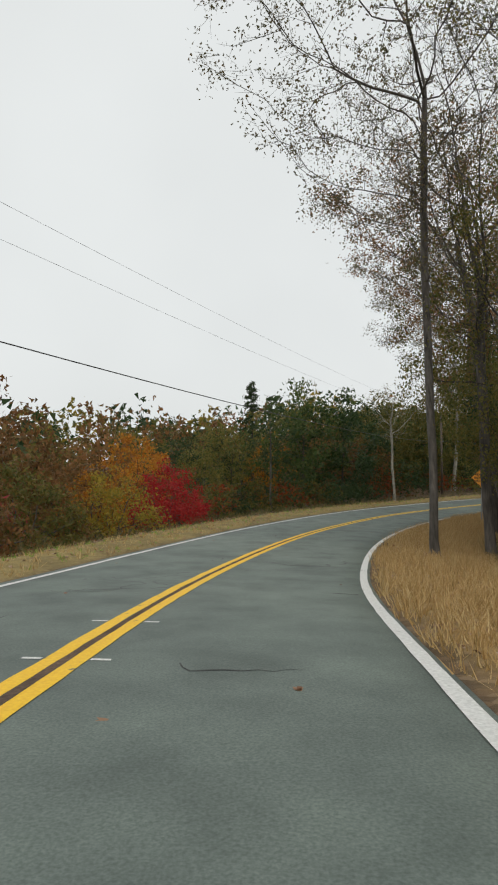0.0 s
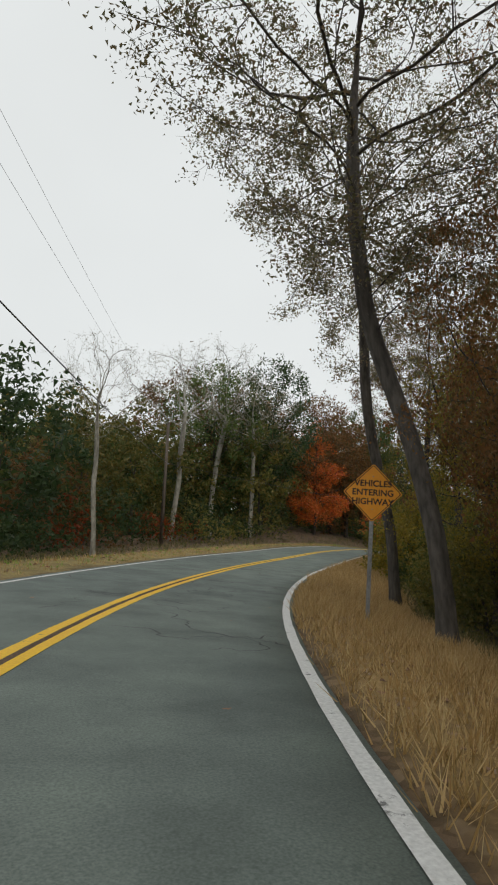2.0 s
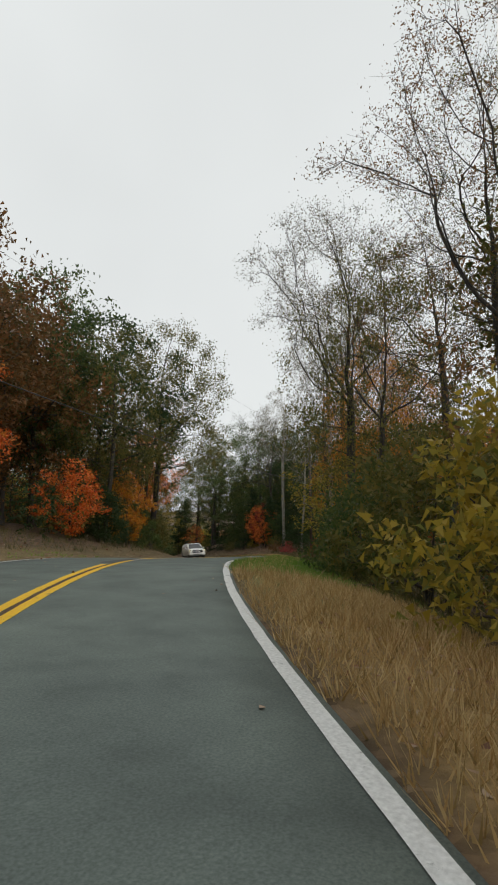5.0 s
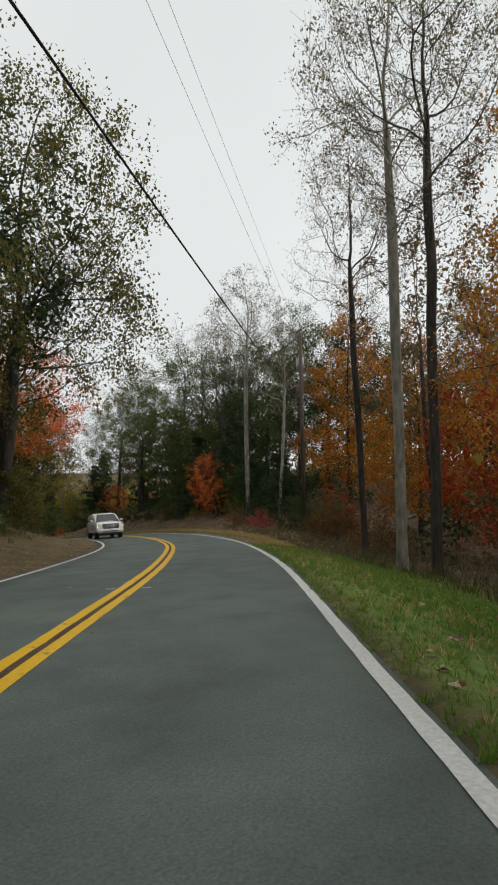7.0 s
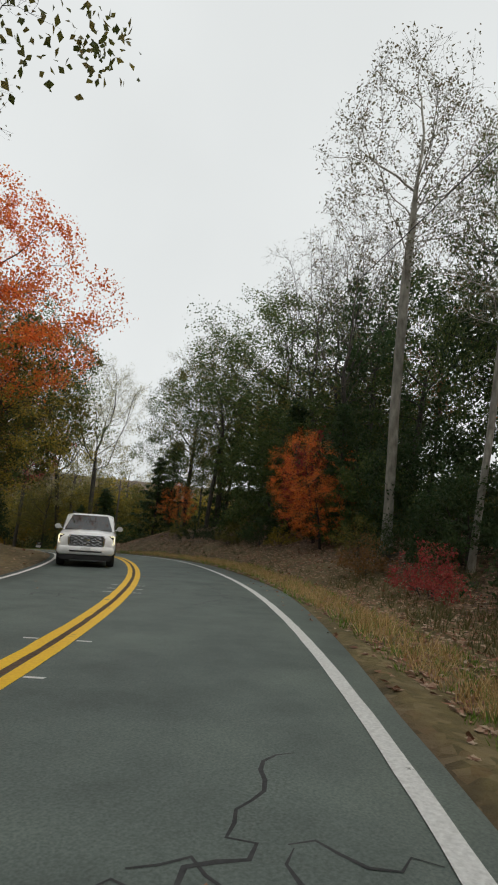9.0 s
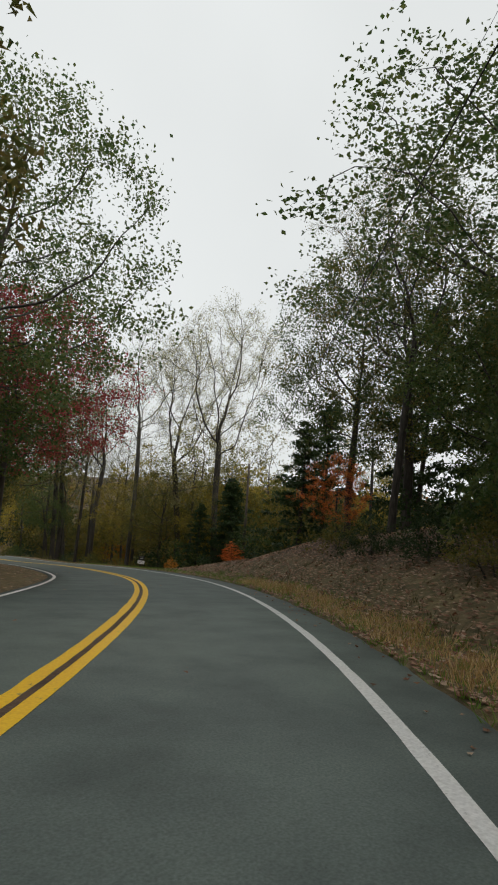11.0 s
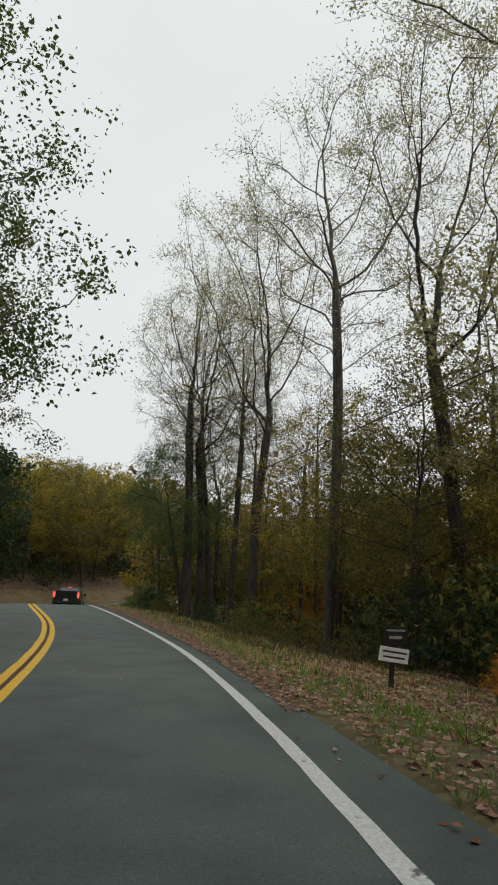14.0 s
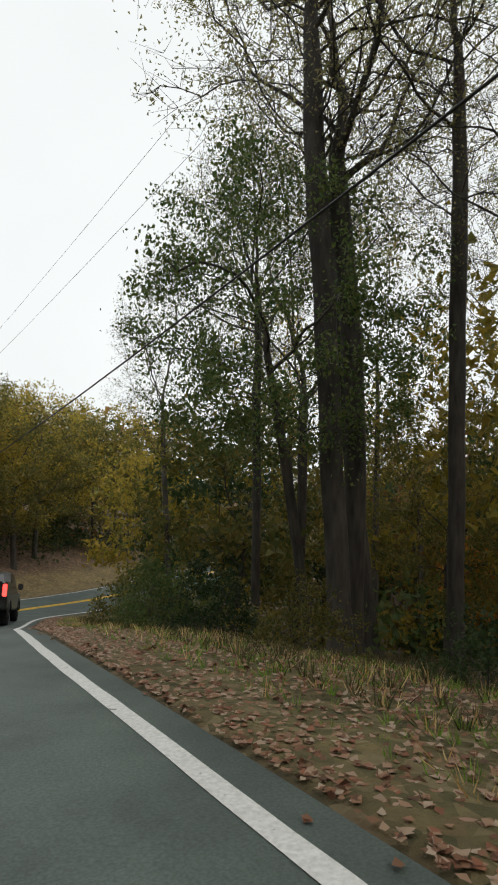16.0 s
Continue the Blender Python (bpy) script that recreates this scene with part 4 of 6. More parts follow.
# trees that stand out along the road: kind, chainage, offset, height, foliage, turn, lean
KEY_TREES = [
    ("slim", 79, 5.0, 21, "grey", 200, (0, -5), 1.0), ("tall_b", 73.5, 7.0, 22, "olive", 80, (0, 0), .9), ("bare_a", 82.5, 6.8, 18, "grey", 310, (0, -3), .9),
    ("canopy", 91, 7.6, 19, "brown", 150, (0, -5), 1.25), ("near_a", 98.5, 8.4, 10.5, "brown", 250, (0, -4), .75), ("canopy", 101, 6.3, 18, "grey", 20, (0, -7), 1.2), ("tall_b", 96.5, 6.6, 22, "brown", 20, (0, -4), 1.0), ("canopy", 110, 6.4, 19.5, "grey", 120, (0, -4), 1.0),
    ("near_a", 107, 9.0, 9.5, "yellow", 70, (0, -3), .8), ("dense_a", 87, 11, 12, "dark", 10, (0, 0), .9), ("dense_b", 105, 10.5, 11, "brown", 50, (0, 0), .9), ("near_a", 81, 8.2, 13.5, "olive", 50, (0, -3), .75), ("near_a", 88, 9.0, 11, "olive", 150, (0, -3), .8),
    ("tall_b", 103, 9.5, 18, "brown", 250, (2, 0), .9), ("tall_c", 116, 9.5, 17, "olive", 60, (0, 0), .8),
    ("oval", 132.5, 7.2, 19, "brown", 60, (0, -1), 1.0), ("oval", 136, 9.6, 17.5, "grey", 190, (0, 2), .9),
    ("birch", 149.5, -14, 18, "grey", 30, (0, 0), 1.3), ("bare_b", 147, -17.4, 21, "grey", 75, (0, 0), 1.1), ("bare_b", 139, -16, 18, "grey", 15, (0, 0), 1.1), ("bare_b", 116.5, -7.8, 11, "grey", 200, (0, 0), .9),
    ("dense_a", 154, -16.5, 21, "dark", 10, (0, 0), .9), ("dense_a", 150, -20, 19.5, "green", 110, (0, 0), 1.0), ("cone", 161, -13.6, 14.5, "flame", 40, (0, 0), .95), ("dense_b", 178, -15, 20, "green", 130, (0, 0), .8),
    ("mid_b", 172, -10, 5.2, "flame", 10, (0, 0), 1.1), ("mid_b", 180, -8.2, 5.6, "orange", 110, (0, 0), .9),
    ("near_a", 161, 9.0, 15, "olive", 15, (0, 0), .75), ("tall_c", 163, 8.0, 18, "grey", 300, (0, -4), 1.05), ("near_a", 167.5, 10, 13.5, "orange", 99, (0, -2), .7), ("near_cone", 176, 12, 12, "orange", 9, (0, 0), 1.0),
    ("sapling_b", 163, 6.9, 5.5, "yellow", 44, (0, -6), 1.5), ("sapling_a", 167, 8, 5, "yellow", 4, (0, -6), 1.5),
    ("birch", 180, 7.8, 22, "grey", 5, (0, 0), .8), ("tall_b", 179, 8.6, 23, "grey", 100, (0, 0), .75), ("tall_b", 186, 8.6, 20, "brown", 230, (0, 0), .75), ("birch", 174, 10, 20, "grey", 215, (0, 3), .8),
    ("cone", 201, 15.5, 16.5, "orange", 200, (0, 0), .8), ("cone", 190, 13.5, 12, "orange", 20, (0, 0), .9), ("mid_b", 184, 14, 9, "russet", 120, (0, 0), .9),
    ("birch", 205.3, 9.0, 19.5, "grey", 140, (0, 0), .95), ("near_a", 204, 13, 15.5, "green", 10, (0, 0), .65), ("birch", 201, 9.6, 14, "grey", 300, (0, 4), .8),
    ("bare_a", 214, 11, 17, "grey", 50, (0, 0), .8),
    ("near_a", 178, -9.4, 16, "olive", 200, (0, 3), .8), ("near_a", 189, -7.6, 21, "olive", 270, (0, 6), .85), ("tall_c", 195, -8.5, 17, "brown", 40, (0, 6), .9), ("bare_a", 200, -9.5, 15, "grey", 160, (0, 5), 1.0),
    ("near_a", 230, 15.5, 19.5, "green", 66, (0, 0), 1.2), ("near_a", 223, 15.5, 16.5, "green", 166, (0, 0), 1.45), ("dense_b", 217, 11, 8, "green", 66, (0, 0), 1.2), ("dense_b", 225, 10.6, 7, "green", 6, (0, 0), 1.2), ("near_a", 236, 14.5, 17, "olive", 266, (0, 0), 1.0), ("bare_a", 224, 14.7, 20, "grey", 12, (0, 0), .9), ("bare_a", 219, 16, 19, "grey", 112, (0, 0), .9),
    ("near_cone", 211.5, 8.6, 5.2, "flame", 160, (0, -8), 1.15), ("near_cone", 209.3, 8.0, 3.4, "flame", 60, (0, -8), 1.3), ("mid_b", 214, 9.5, 5.5, "maroon", 60, (0, 0), 1.0), ("pine", 209.5, 8.8, 6.5, None, 0, (0, 0), 1.0), ("pine", 216, 9.2, 8, None, 50, (0, 0), 1.0),
    ("near_a", 217, -7.6, 11, "green", 120, (0, 6), 1.0), ("near_maple", 213, -8.4, 15.5, "flame", 20, (0, 5), .9), ("near_cone", 213, -7.6, 9, "yellow", 20, (0, 5), 1.2), ("dense_b", 219, -7.5, 12, "olive", 20, (0, 6), 1.0),
    ("bare_a", 262, -12, 19, "grey", 20, (0, 0), .9),
    ("near_maple", 240, -6.0, 13.5, "maroon", 20, (0, 5), 1.05), ("near_a", 232, -7.4, 18, "green", 70, (0, 6), 1.0), ("dense_b", 234, -8.5, 9, "green", 33, (0, 6), 1.1),
    ("near_a", 247, -7.8, 18.5, "green", 190, (0, 8), 1.0), ("near_a", 253, -6.6, 14, "olive", 333, (0, 7), 1.0), ("near_a", 261, -7.2, 18, "green", 290, (0, 6), 1.0), ("near_a", 267, -7.4, 14, "olive", 30, (0, 6), .95), ("near_a", 270, -8.0, 18, "green", 100, (0, 5), .9),
    ("near_a", 238.5, 12.6, 16.5, "green", 120, (0, 0), .85), ("tall_c", 233, 11.5, 18, "olive", 220, (0, 0), .9), ("near_cone", 236, 10.4, 4.2, "flame", 220, (0, 0), 1.1),
    ("tall_c", 256, 13.6, 24.5, "pale", 10, (0, 0), 1.0), ("tall_c", 264, 14.7, 25, "pale", 100, (0, 0), 1.0), ("tall_a", 268, 11.3, 27, "pale", 230, (0, 0), .95),
    ("tall_c", 275, 11.0, 25, "pale", 320, (0, 0), .9), ("tall_b", 282, 12, 22, "pale", 50, (0, 0), .9), ("tall_c", 283.5, 10.2, 24, "pale", 150, (0, 2), .95),
    ("tall_b", 282.5, 9.3, 23, "pale", 250, (0, 2), 1.2), ("tall_b", 284.5, 11.4, 21, "pale", 250, (0, -2), 1.1), ("near_maple", 283.6, 9.2, 11.5, "green", 40, (0, -6), .9), ("tall_b", 279.5, 12.6, 16, "olive", 10, (0, 0), .9),
    ("tall_b", 290, 10.2, 18, "olive", 10, (0, 0), .8), ("tall_c", 294, 13, 20, "pale", 210, (0, 0), .9), ("tall_a", 300, 9, 18, "olive", 110, (0, 0), .8),
    ("pine", 252.5, 13, 8.5, None, 30, (0, 0), 1.3), ("pine", 243, 12.4, 9, None, 130, (0, 0), 1.3), ("pine", 244, 15, 11, None, 230, (0, 0), 1.2), ("pine", 253, 13, 8, None, 80, (0, 0), 1.3), ("pine", 256, 11.8, 6.5, None, 180, (0, 0), 1.3),
    ("cone", 247, 9.8, 1.5, "flame", 30, (0, 0), 2.0), ("cone", 255, 9.0, 1.5, "orange", 70, (0, 0), 1.6),
    ("near_a", 264, 12.6, 11.5, "olive", 80, (0, 0), .95), ("near_a", 272, 14.5, 13, "yellow", 180, (0, 0), .9), ("near_a", 256.5, 14.8, 10, "olive", 280, (0, 0), .95),
    ("pine", 137, -58, 18, None, 0, (0, 0), .9),
]
for key, s, d, h, leaf, turn, lean, fat in KEY_TREES:
    x, y = sd(s, d)
    a = math.atan2(float(np.interp(s, CHAIN, RIGHT[:, 1])), float(np.interp(s, CHAIN, RIGHT[:, 0])))
    lx, ly = lean[1] * math.cos(a), lean[1] * math.sin(a)
    plant(key, x, y, h, leaf, turn, (-ly, lx), fat)

# low growth beside the road
LOW = [
    ("shrub_a", 89, -9.4, 3.3, "red", 10), ("shrub_b", 91, -10.2, 2.6, "red", 50), ("shrub_a", 85, -9.6, 3.1, "yellow", 80), ("shrub_a", 83, -12, 4.2, "brown", 40), ("shrub_a", 80, -10, 3.4, "olive", 140),
    ("shrub_a", 78, -12.5, 4.4, "maroon", 240), ("shrub_b", 76, -9.4, 3, "brown", 20), ("shrub_a", 87, -12.5, 3.6, "orange", 33), ("shrub_a", 72, -11, 4.5, "brown", 93), ("shrub_a", 94, -13, 4, "brown", 13),
    ("thicket", 130, 8.0, 6.0, "olive", 0), ("thicket", 125, 8.2, 5.4, "yellow", 70), ("thicket", 121, 9.6, 5.6, "green", 170), ("thicket", 134.5, 8.6, 6.4, "brown", 250), ("thicket", 117, 9.8, 4.8, "olive", 40), ("thicket", 97.5, 8.6, 3.2, "yellow", 60), ("thicket", 107.5, 8.8, 3.4, "olive", 160), ("thicket", 92, 9.2, 2.8, "green", 140), ("thicket", 111, 9.6, 3.6, "olive", 340), ("thicket", 141, 8.8, 5.4, "yellow", 200),
    ("thicket", 150, 8.6, 5, "olive", 123), ("thicket", 156, 8.2, 4.4, "green", 23), ("thicket", 169, 10.5, 4.2, "green", 300),
    ("thicket", 183, -8.6, 3.6, "green", 10), ("thicket", 176, -9.2, 3.8, "dark", 110), ("thicket", 190, -7.8, 3.4, "olive", 210),
    ("shrub_a", 203, -6.6, 2.2, "green", 10), ("thicket", 206, 11, 4.4, "dark", 70), ("thicket", 201.5, 9.8, 3.2, "dark", 10), ("thicket", 208.5, 9.8, 3.6, "green", 120), ("shrub_a", 196.5, 9.0, 2.2, "dark", 80), ("shrub_a", 192.5, 9.4, 2.0, "green", 180), ("thicket", 219, 9.4, 4.6, "green", 170), ("thicket", 213, 11.5, 5.4, "dark", 270), ("thicket", 222, -8.2, 4.2, "dark", 0), ("thicket", 245, -8.5, 4.5, "dark", 100), ("thicket", 258, -8.2, 4.5, "dark", 200), ("thicket", 272, -8.2, 5, "dark", 10),
    ("shrub_b", 206, 8.2, 1.3, "olive", 0), ("shrub_b", 208, 10, 1.8, "olive", 100), ("shrub_b", 202, 6.8, 1.2, "brown", 30), ("shrub_b", 199, 7.4, 1.3, "maroon", 60), ("shrub_b", 213.5, 7.8, 1.1, "yellow", 160),
    ("shrub_b", 216, 7.5, 1.5, "dark", 0), ("shrub_b", 220, 7.3, 1.3, "olive", 70), ("shrub_a", 224, 7.8, 1.6, "dark", 130), ("shrub_b", 228, 7.9, 1.4, "dark", 200), ("shrub_b", 232, 8.4, 1.5, "olive", 250), ("shrub_a", 209, 9.4, 1.7, "dark", 300), ("shrub_b", 203.5, 8.2, 1.4, "dark", 20),
    ("shrub_b", 190, 8.8, 1.8, "brown", 0), ("shrub_b", 193, 10, 2.2, "russet", 90), ("shrub_b", 187, 9.8, 2.0, "brown", 190), ("shrub_b", 221, 8.5, 1.6, "olive", 45),
    ("shrub_b", 272, 9.5, 1.5, "green", 45), ("shrub_b", 270, 8.4, 1.3, "olive", 145), ("shrub_b", 278, 9.2, 1.2, "dark", 245), ("shrub_b", 266, 9, 1.4, "olive", 15), ("shrub_a", 287, 8.0, 2.0, "dark", 15), ("shrub_a", 291, 7.6, 2.4, "green", 75),
    ("shrub_b", 262, 9.6, 1.5, "olive", 5), ("shrub_b", 281, 7.6, 1.3, "olive", 65), ("shrub_a", 296, 7.6, 2.6, "green", 175), ("shrub_a", 302, 7.4, 3, "olive", 275),
]
for key, s, d, h, leaf, turn in LOW:
    x, y = sd(s, d)
    plant(key, x, y, h, leaf, turn)

# the woods behind: stretches of chainage and offset, how many, heights, kinds and foliage
WOODS = [
    (66, 150, 9.5, 16, 22, (13, 19), ("mid_c", "mid_c", "tall_c", "tall_b"), ("grey", "olive", "brown", "olive")),
    (66, 150, 16, 26, 10, (10, 14), ("mid_a", "mid_b"), ("olive", "brown", "olive", "dark", "yellow")),
    (150, 194, 11, 22, 12, (13, 18), ("mid_c", "tall_b", "mid_c"), ("grey", "brown", "olive")),
    (150, 194, 20, 34, 14, (9, 14), ("mid_a", "mid_b"), ("olive", "brown", "olive", "orange", "dark")),
    (198, 244, 13, 34, 22, (11, 16), ("dense_a", "dense_b", "pine", "mid_c"), ("green", "olive", "dark", "brown")),
    (246, 300, 13, 24, 15, (13, 20), ("mid_c", "mid_c", "tall_b", "mid_c"), ("pale", "olive", "pale", "yellow")),
    (254, 304, 15, 27, 14, (8, 13), ("dense_b", "dense_a"), ("yellow", "olive", "yellow", "olive")),
    (248, 305, 20, 46, 24, (7, 13), ("mid_b", "sapling_b", "mid_a"), ("yellow", "yellow", "olive", "olive")),
    (296, 345, 6.5, 30, 24, (9, 15), ("mid_a", "mid_b", "mid_c"), ("yellow", "olive", "brown", "dark")),
    (66, 132, -46, -14, 34, (6.5, 10), ("mid_a", "mid_b"), ("brown", "orange", "olive", "brown", "dark", "brown", "olive")),
    (108, 152, -34, -13.5, 28, (8.5, 13), ("mid_a", "mid_b", "mid_c"), ("dark", "dark", "olive", "green")),
    (152, 200, -34, -12, 20, (14, 20), ("dense_a", "dense_b", "mid_c"), ("dark", "green", "olive", "brown")),
    (200, 262, -34, -11, 20, (12, 16), ("dense_a", "dense_b", "mid_c"), ("dark", "olive", "yellow", "brown")),
    (306, 346, -24, -7, 17, (11, 16), ("dense_a", "dense_b"), ("yellow", "yellow", "olive", "olive")),
    (262, 330, -34, -8, 22, (10, 15), ("mid_a", "mid_b", "mid_b"), ("dark", "olive", "dark", "yellow")),
]
wood = random.Random(5)
placed = [sd(k[1], k[2]) for k in KEY_TREES]
for s0, s1, d0, d1, n, hs, kinds, tints in WOODS:
    made = tries = 0
    while made < n and tries < n * 30:
        tries += 1
        x, y = sd(wood.uniform(s0, s1), wood.uniform(d0, d1))
        if min((x - a) ** 2 + (y - b) ** 2 for a, b in placed) < 6.0:
            continue
        off = float(station([(x, y)])[1][0])
        if abs(off) < min(abs(d0), abs(d1)) - .5:
            continue
        placed.append((x, y))
        key = wood.choice(kinds)
        plant(key, x, y, wood.uniform(*hs), None if key == "pine" else wood.choice(tints), wood.uniform(0, 360), (wood.gauss(0, 2), wood.gauss(0, 2)), wood.uniform(.85, 1.15))
        made += 1
for ob, _ in STORE.values():
    for o in (*ob.children_recursive, ob):
        bpy.data.objects.remove(o)


# ---- far woods, undergrowth, grass and fallen leaves ----
def clump_woods(name, label, cat, seed, n, s0, s1, d0, d1, hs, ws, per, size, tints, low=.08, ring=None):
    """Foliage of many plants whose stems nobody can count, grouped by tint."""
    rnd = np.random.RandomState(seed)
    got = {}
    for _ in range(n):
        if ring:
            a, r = rnd.uniform(0, 2 * math.pi), rnd.uniform(*ring)
            x, y = 90 + r * math.cos(a), 90 + r * math.sin(a)
        else:
            x, y = sd(rnd.uniform(s0, s1), rnd.uniform(d0, d1))
        z, s, d = (float(v[0]) for v in land([(x, y)]))
        if abs(d) < min(abs(d0), abs(d1)) - .5:
            continue
        h, w = rnd.uniform(*hs), rnd.uniform(*ws)
        p = rnd.normal(0, 1, (per, 3))
        p /= np.linalg.norm(p, axis=1)[:, None]
        knob = 1 + .22 * np.sin(p[:, :1] * 6 + x) * np.sin(p[:, 1:2] * 5 + y) + .18 * np.sin(p[:, 2:3] * 8 + x)
        p = p * rnd.uniform(.5, 1, (per, 1)) * knob * np.array([w, w, h * (.5 - low / 2)]) + np.array([x, y, z + h * (.5 + low / 2)])
        v, f = leaves(rnd, p, per, size, size * .3)
        V, F, k = got.setdefault(tints[rnd.randint(len(tints))], ([], [], [0]))
        V.append(v)
        F.append(f + k[0])
        k[0] += len(v)
    for key, (V, F, _) in got.items():
        tagged(mesh_ob(name, np.vstack(V), np.vstack(F), LEAF[key]), label % TINT[key], cat, kind="stuff")


FAR = "distant woods in %s autumn foliage"
clump_woods("far_woods", FAR, "woods", 1, 120, 40, 175, -115, -34, (9, 14), (3.5, 6), 460, .8, ("brown", "olive", "brown", "dark", "brown", "olive"))
clump_woods("far_woods", FAR, "woods", 2, 90, 130, 330, -90, -30, (12, 18), (3.5, 6), 460, .8, ("dark", "olive", "brown", "dark", "yellow"))
clump_woods("far_woods", FAR, "woods", 3, 110, 60, 330, 32, 85, (11, 16), (3.5, 6), 460, .8, ("olive", "brown", "dark", "yellow", "olive"))
clump_woods("far_woods", FAR, "woods", 6, 45, 252, 345, 20, 60, (4, 11), (2.2, 4), 760, .3, ("yellow", "yellow", "orange", "olive"))
clump_woods("far_woods", FAR, "woods", 7, 70, 295, 392, -70, -9, (11, 17), (3.5, 6), 460, .8, ("yellow", "olive", "dark", "brown"))
clump_woods("far_woods", FAR, "woods", 4, 50, 330, 390, 9, 60, (10, 15), (3.5, 6), 460, .8, ("yellow", "olive", "dark", "brown"))
clump_woods("far_woods", FAR, "woods", 5, 30, 0, 45, -60, 60, (10, 15), (3.5, 6), 400, .8, ("olive", "brown", "dark"))
clump_woods("far_woods", FAR, "woods", 8, 100, 200, 395, 55, 150, (13, 19), (5, 8), 300, 1.15, ("olive", "brown", "olive", "yellow", "dark"))
clump_woods("far_woods", FAR, "woods", 9, 60, 50, 210, -165, -90, (13, 19), (5, 8), 300, 1.15, ("brown", "olive", "dark"))
clump_woods("far_woods", FAR, "woods", 10, 46, 262, 330, 14, 48, (9, 15), (2.4, 4), 620, .34, ("olive", "yellow", "pale", "olive", "brown"))
clump_woods("far_woods", FAR, "woods", 19, 44, 236, 268, -62, -15, (8, 14), (2.6, 4.4), 420, .5, ("olive", "yellow", "dark", "brown"))
clump_woods("far_woods", FAR, "woods", 20, 300, 0, 0, 30, 30, (14, 21), (6, 9), 190, 1.5, ("olive", "brown", "dark", "olive", "yellow"), 0, (130, 240))
UNDER = "tangled woodland undergrowth with %s leaves"
clump_woods("undergrowth", UNDER, "undergrowth", 11, 120, 62, 152, 9.5, 26, (1.6, 4.2), (1.2, 2.4), 330, .2, ("olive", "dark", "dark", "brown"), 0)
clump_woods("undergrowth", UNDER, "undergrowth", 12, 60, 150, 198, 10.5, 28, (1.2, 3.6), (1.2, 2.2), 330, .2, ("olive", "dark", "brown", "russet"), 0)
clump_woods("undergrowth", UNDER, "undergrowth", 17, 45, 236, 268, 9.5, 20, (1.2, 3.4), (1.2, 2.2), 330, .18, ("dark", "dark", "green", "olive"), 0)
clump_woods("undergrowth", UNDER, "undergrowth", 13, 60, 198, 246, 12, 28, (1.2, 3.6), (1.2, 2.4), 330, .2, ("dark", "green", "dark", "olive"), 0)
clump_woods("undergrowth", UNDER, "undergrowth", 14, 105, 250, 330, 10, 34, (1.0, 4.0), (1.1, 2.2), 330, .2, ("green", "olive", "dark", "yellow", "dark"), 0)
clump_woods("undergrowth", UNDER, "undergrowth", 15, 90, 62, 140, -30, -12, (1.6, 4.5), (1.4, 2.6), 330, .22, ("brown", "olive", "dark", "russet"), 0)
clump_woods("undergrowth", UNDER, "undergrowth", 18, 60, 106, 155, -24, -9, (1.6, 5), (1.4, 2.6), 360, .2, ("dark", "dark", "olive"), 0)
clump_woods("undergrowth", UNDER, "undergrowth", 16, 150, 125, 335, -30, -9.5, (1.6, 4.5), (1.4, 2.6), 330, .22, ("dark", "olive", "dark", "brown"), 0)


def sheet_height(x, y):
    """Height of the ground sheet between its grid points."""
    i, j = np.clip(np.searchsorted(gx, x) - 1, 0, nx - 2), np.clip(np.searchsorted(gy, y) - 1, 0, ny - 2)
    u, v = (x - gx[i]) / (gx[i + 1] - gx[i]), (y - gy[j]) / (gy[j + 1] - gy[j])
    g = gz.reshape(ny, nx)
    return (g[j, i] * (1 - u) + g[j, i + 1] * u) * (1 - v) + (g[j + 1, i] * (1 - u) + g[j + 1, i + 1] * u) * v


def scatter(seed, n, s0, s1, d0, d1, power=1.0):
    rnd = np.random.RandomState(seed)
    s, d = rnd.uniform(s0, s1, n), d0 + (d1 - d0) * rnd.uniform(0, 1, n) ** power
    x, y = np.interp(s, CHAIN, AXIS[:, 0]) + np.interp(s, CHAIN, RIGHT[:, 0]) * d, np.interp(s, CHAIN, AXIS[:, 1]) + np.interp(s, CHAIN, RIGHT[:, 1]) * d
    z = np.maximum(land(np.stack([x, y], 1))[0], sheet_height(x, y))
    return rnd, np.column_stack([x, y, z]), s, d


def blades(rnd, p, h, w, lean, away):
    n = len(p)
    a = rnd.uniform(0, 6.28, n)
    hh = (h * rnd.uniform(.5, 1.25, n))[:, None]
    side = np.column_stack([np.cos(a), np.sin(a), np.zeros(n)]) * (w * rnd.uniform(.6, 1.3, n))[:, None]
    tip = np.column_stack([rnd.normal(0, lean, n) + away[:, 0], rnd.normal(0, lean, n) + away[:, 1], np.ones(n)]) * hh
    V = np.stack([p - side, p + side, p + tip], 1).reshape(-1, 3)
    return V, np.arange(3 * n).reshape(-1, 3)


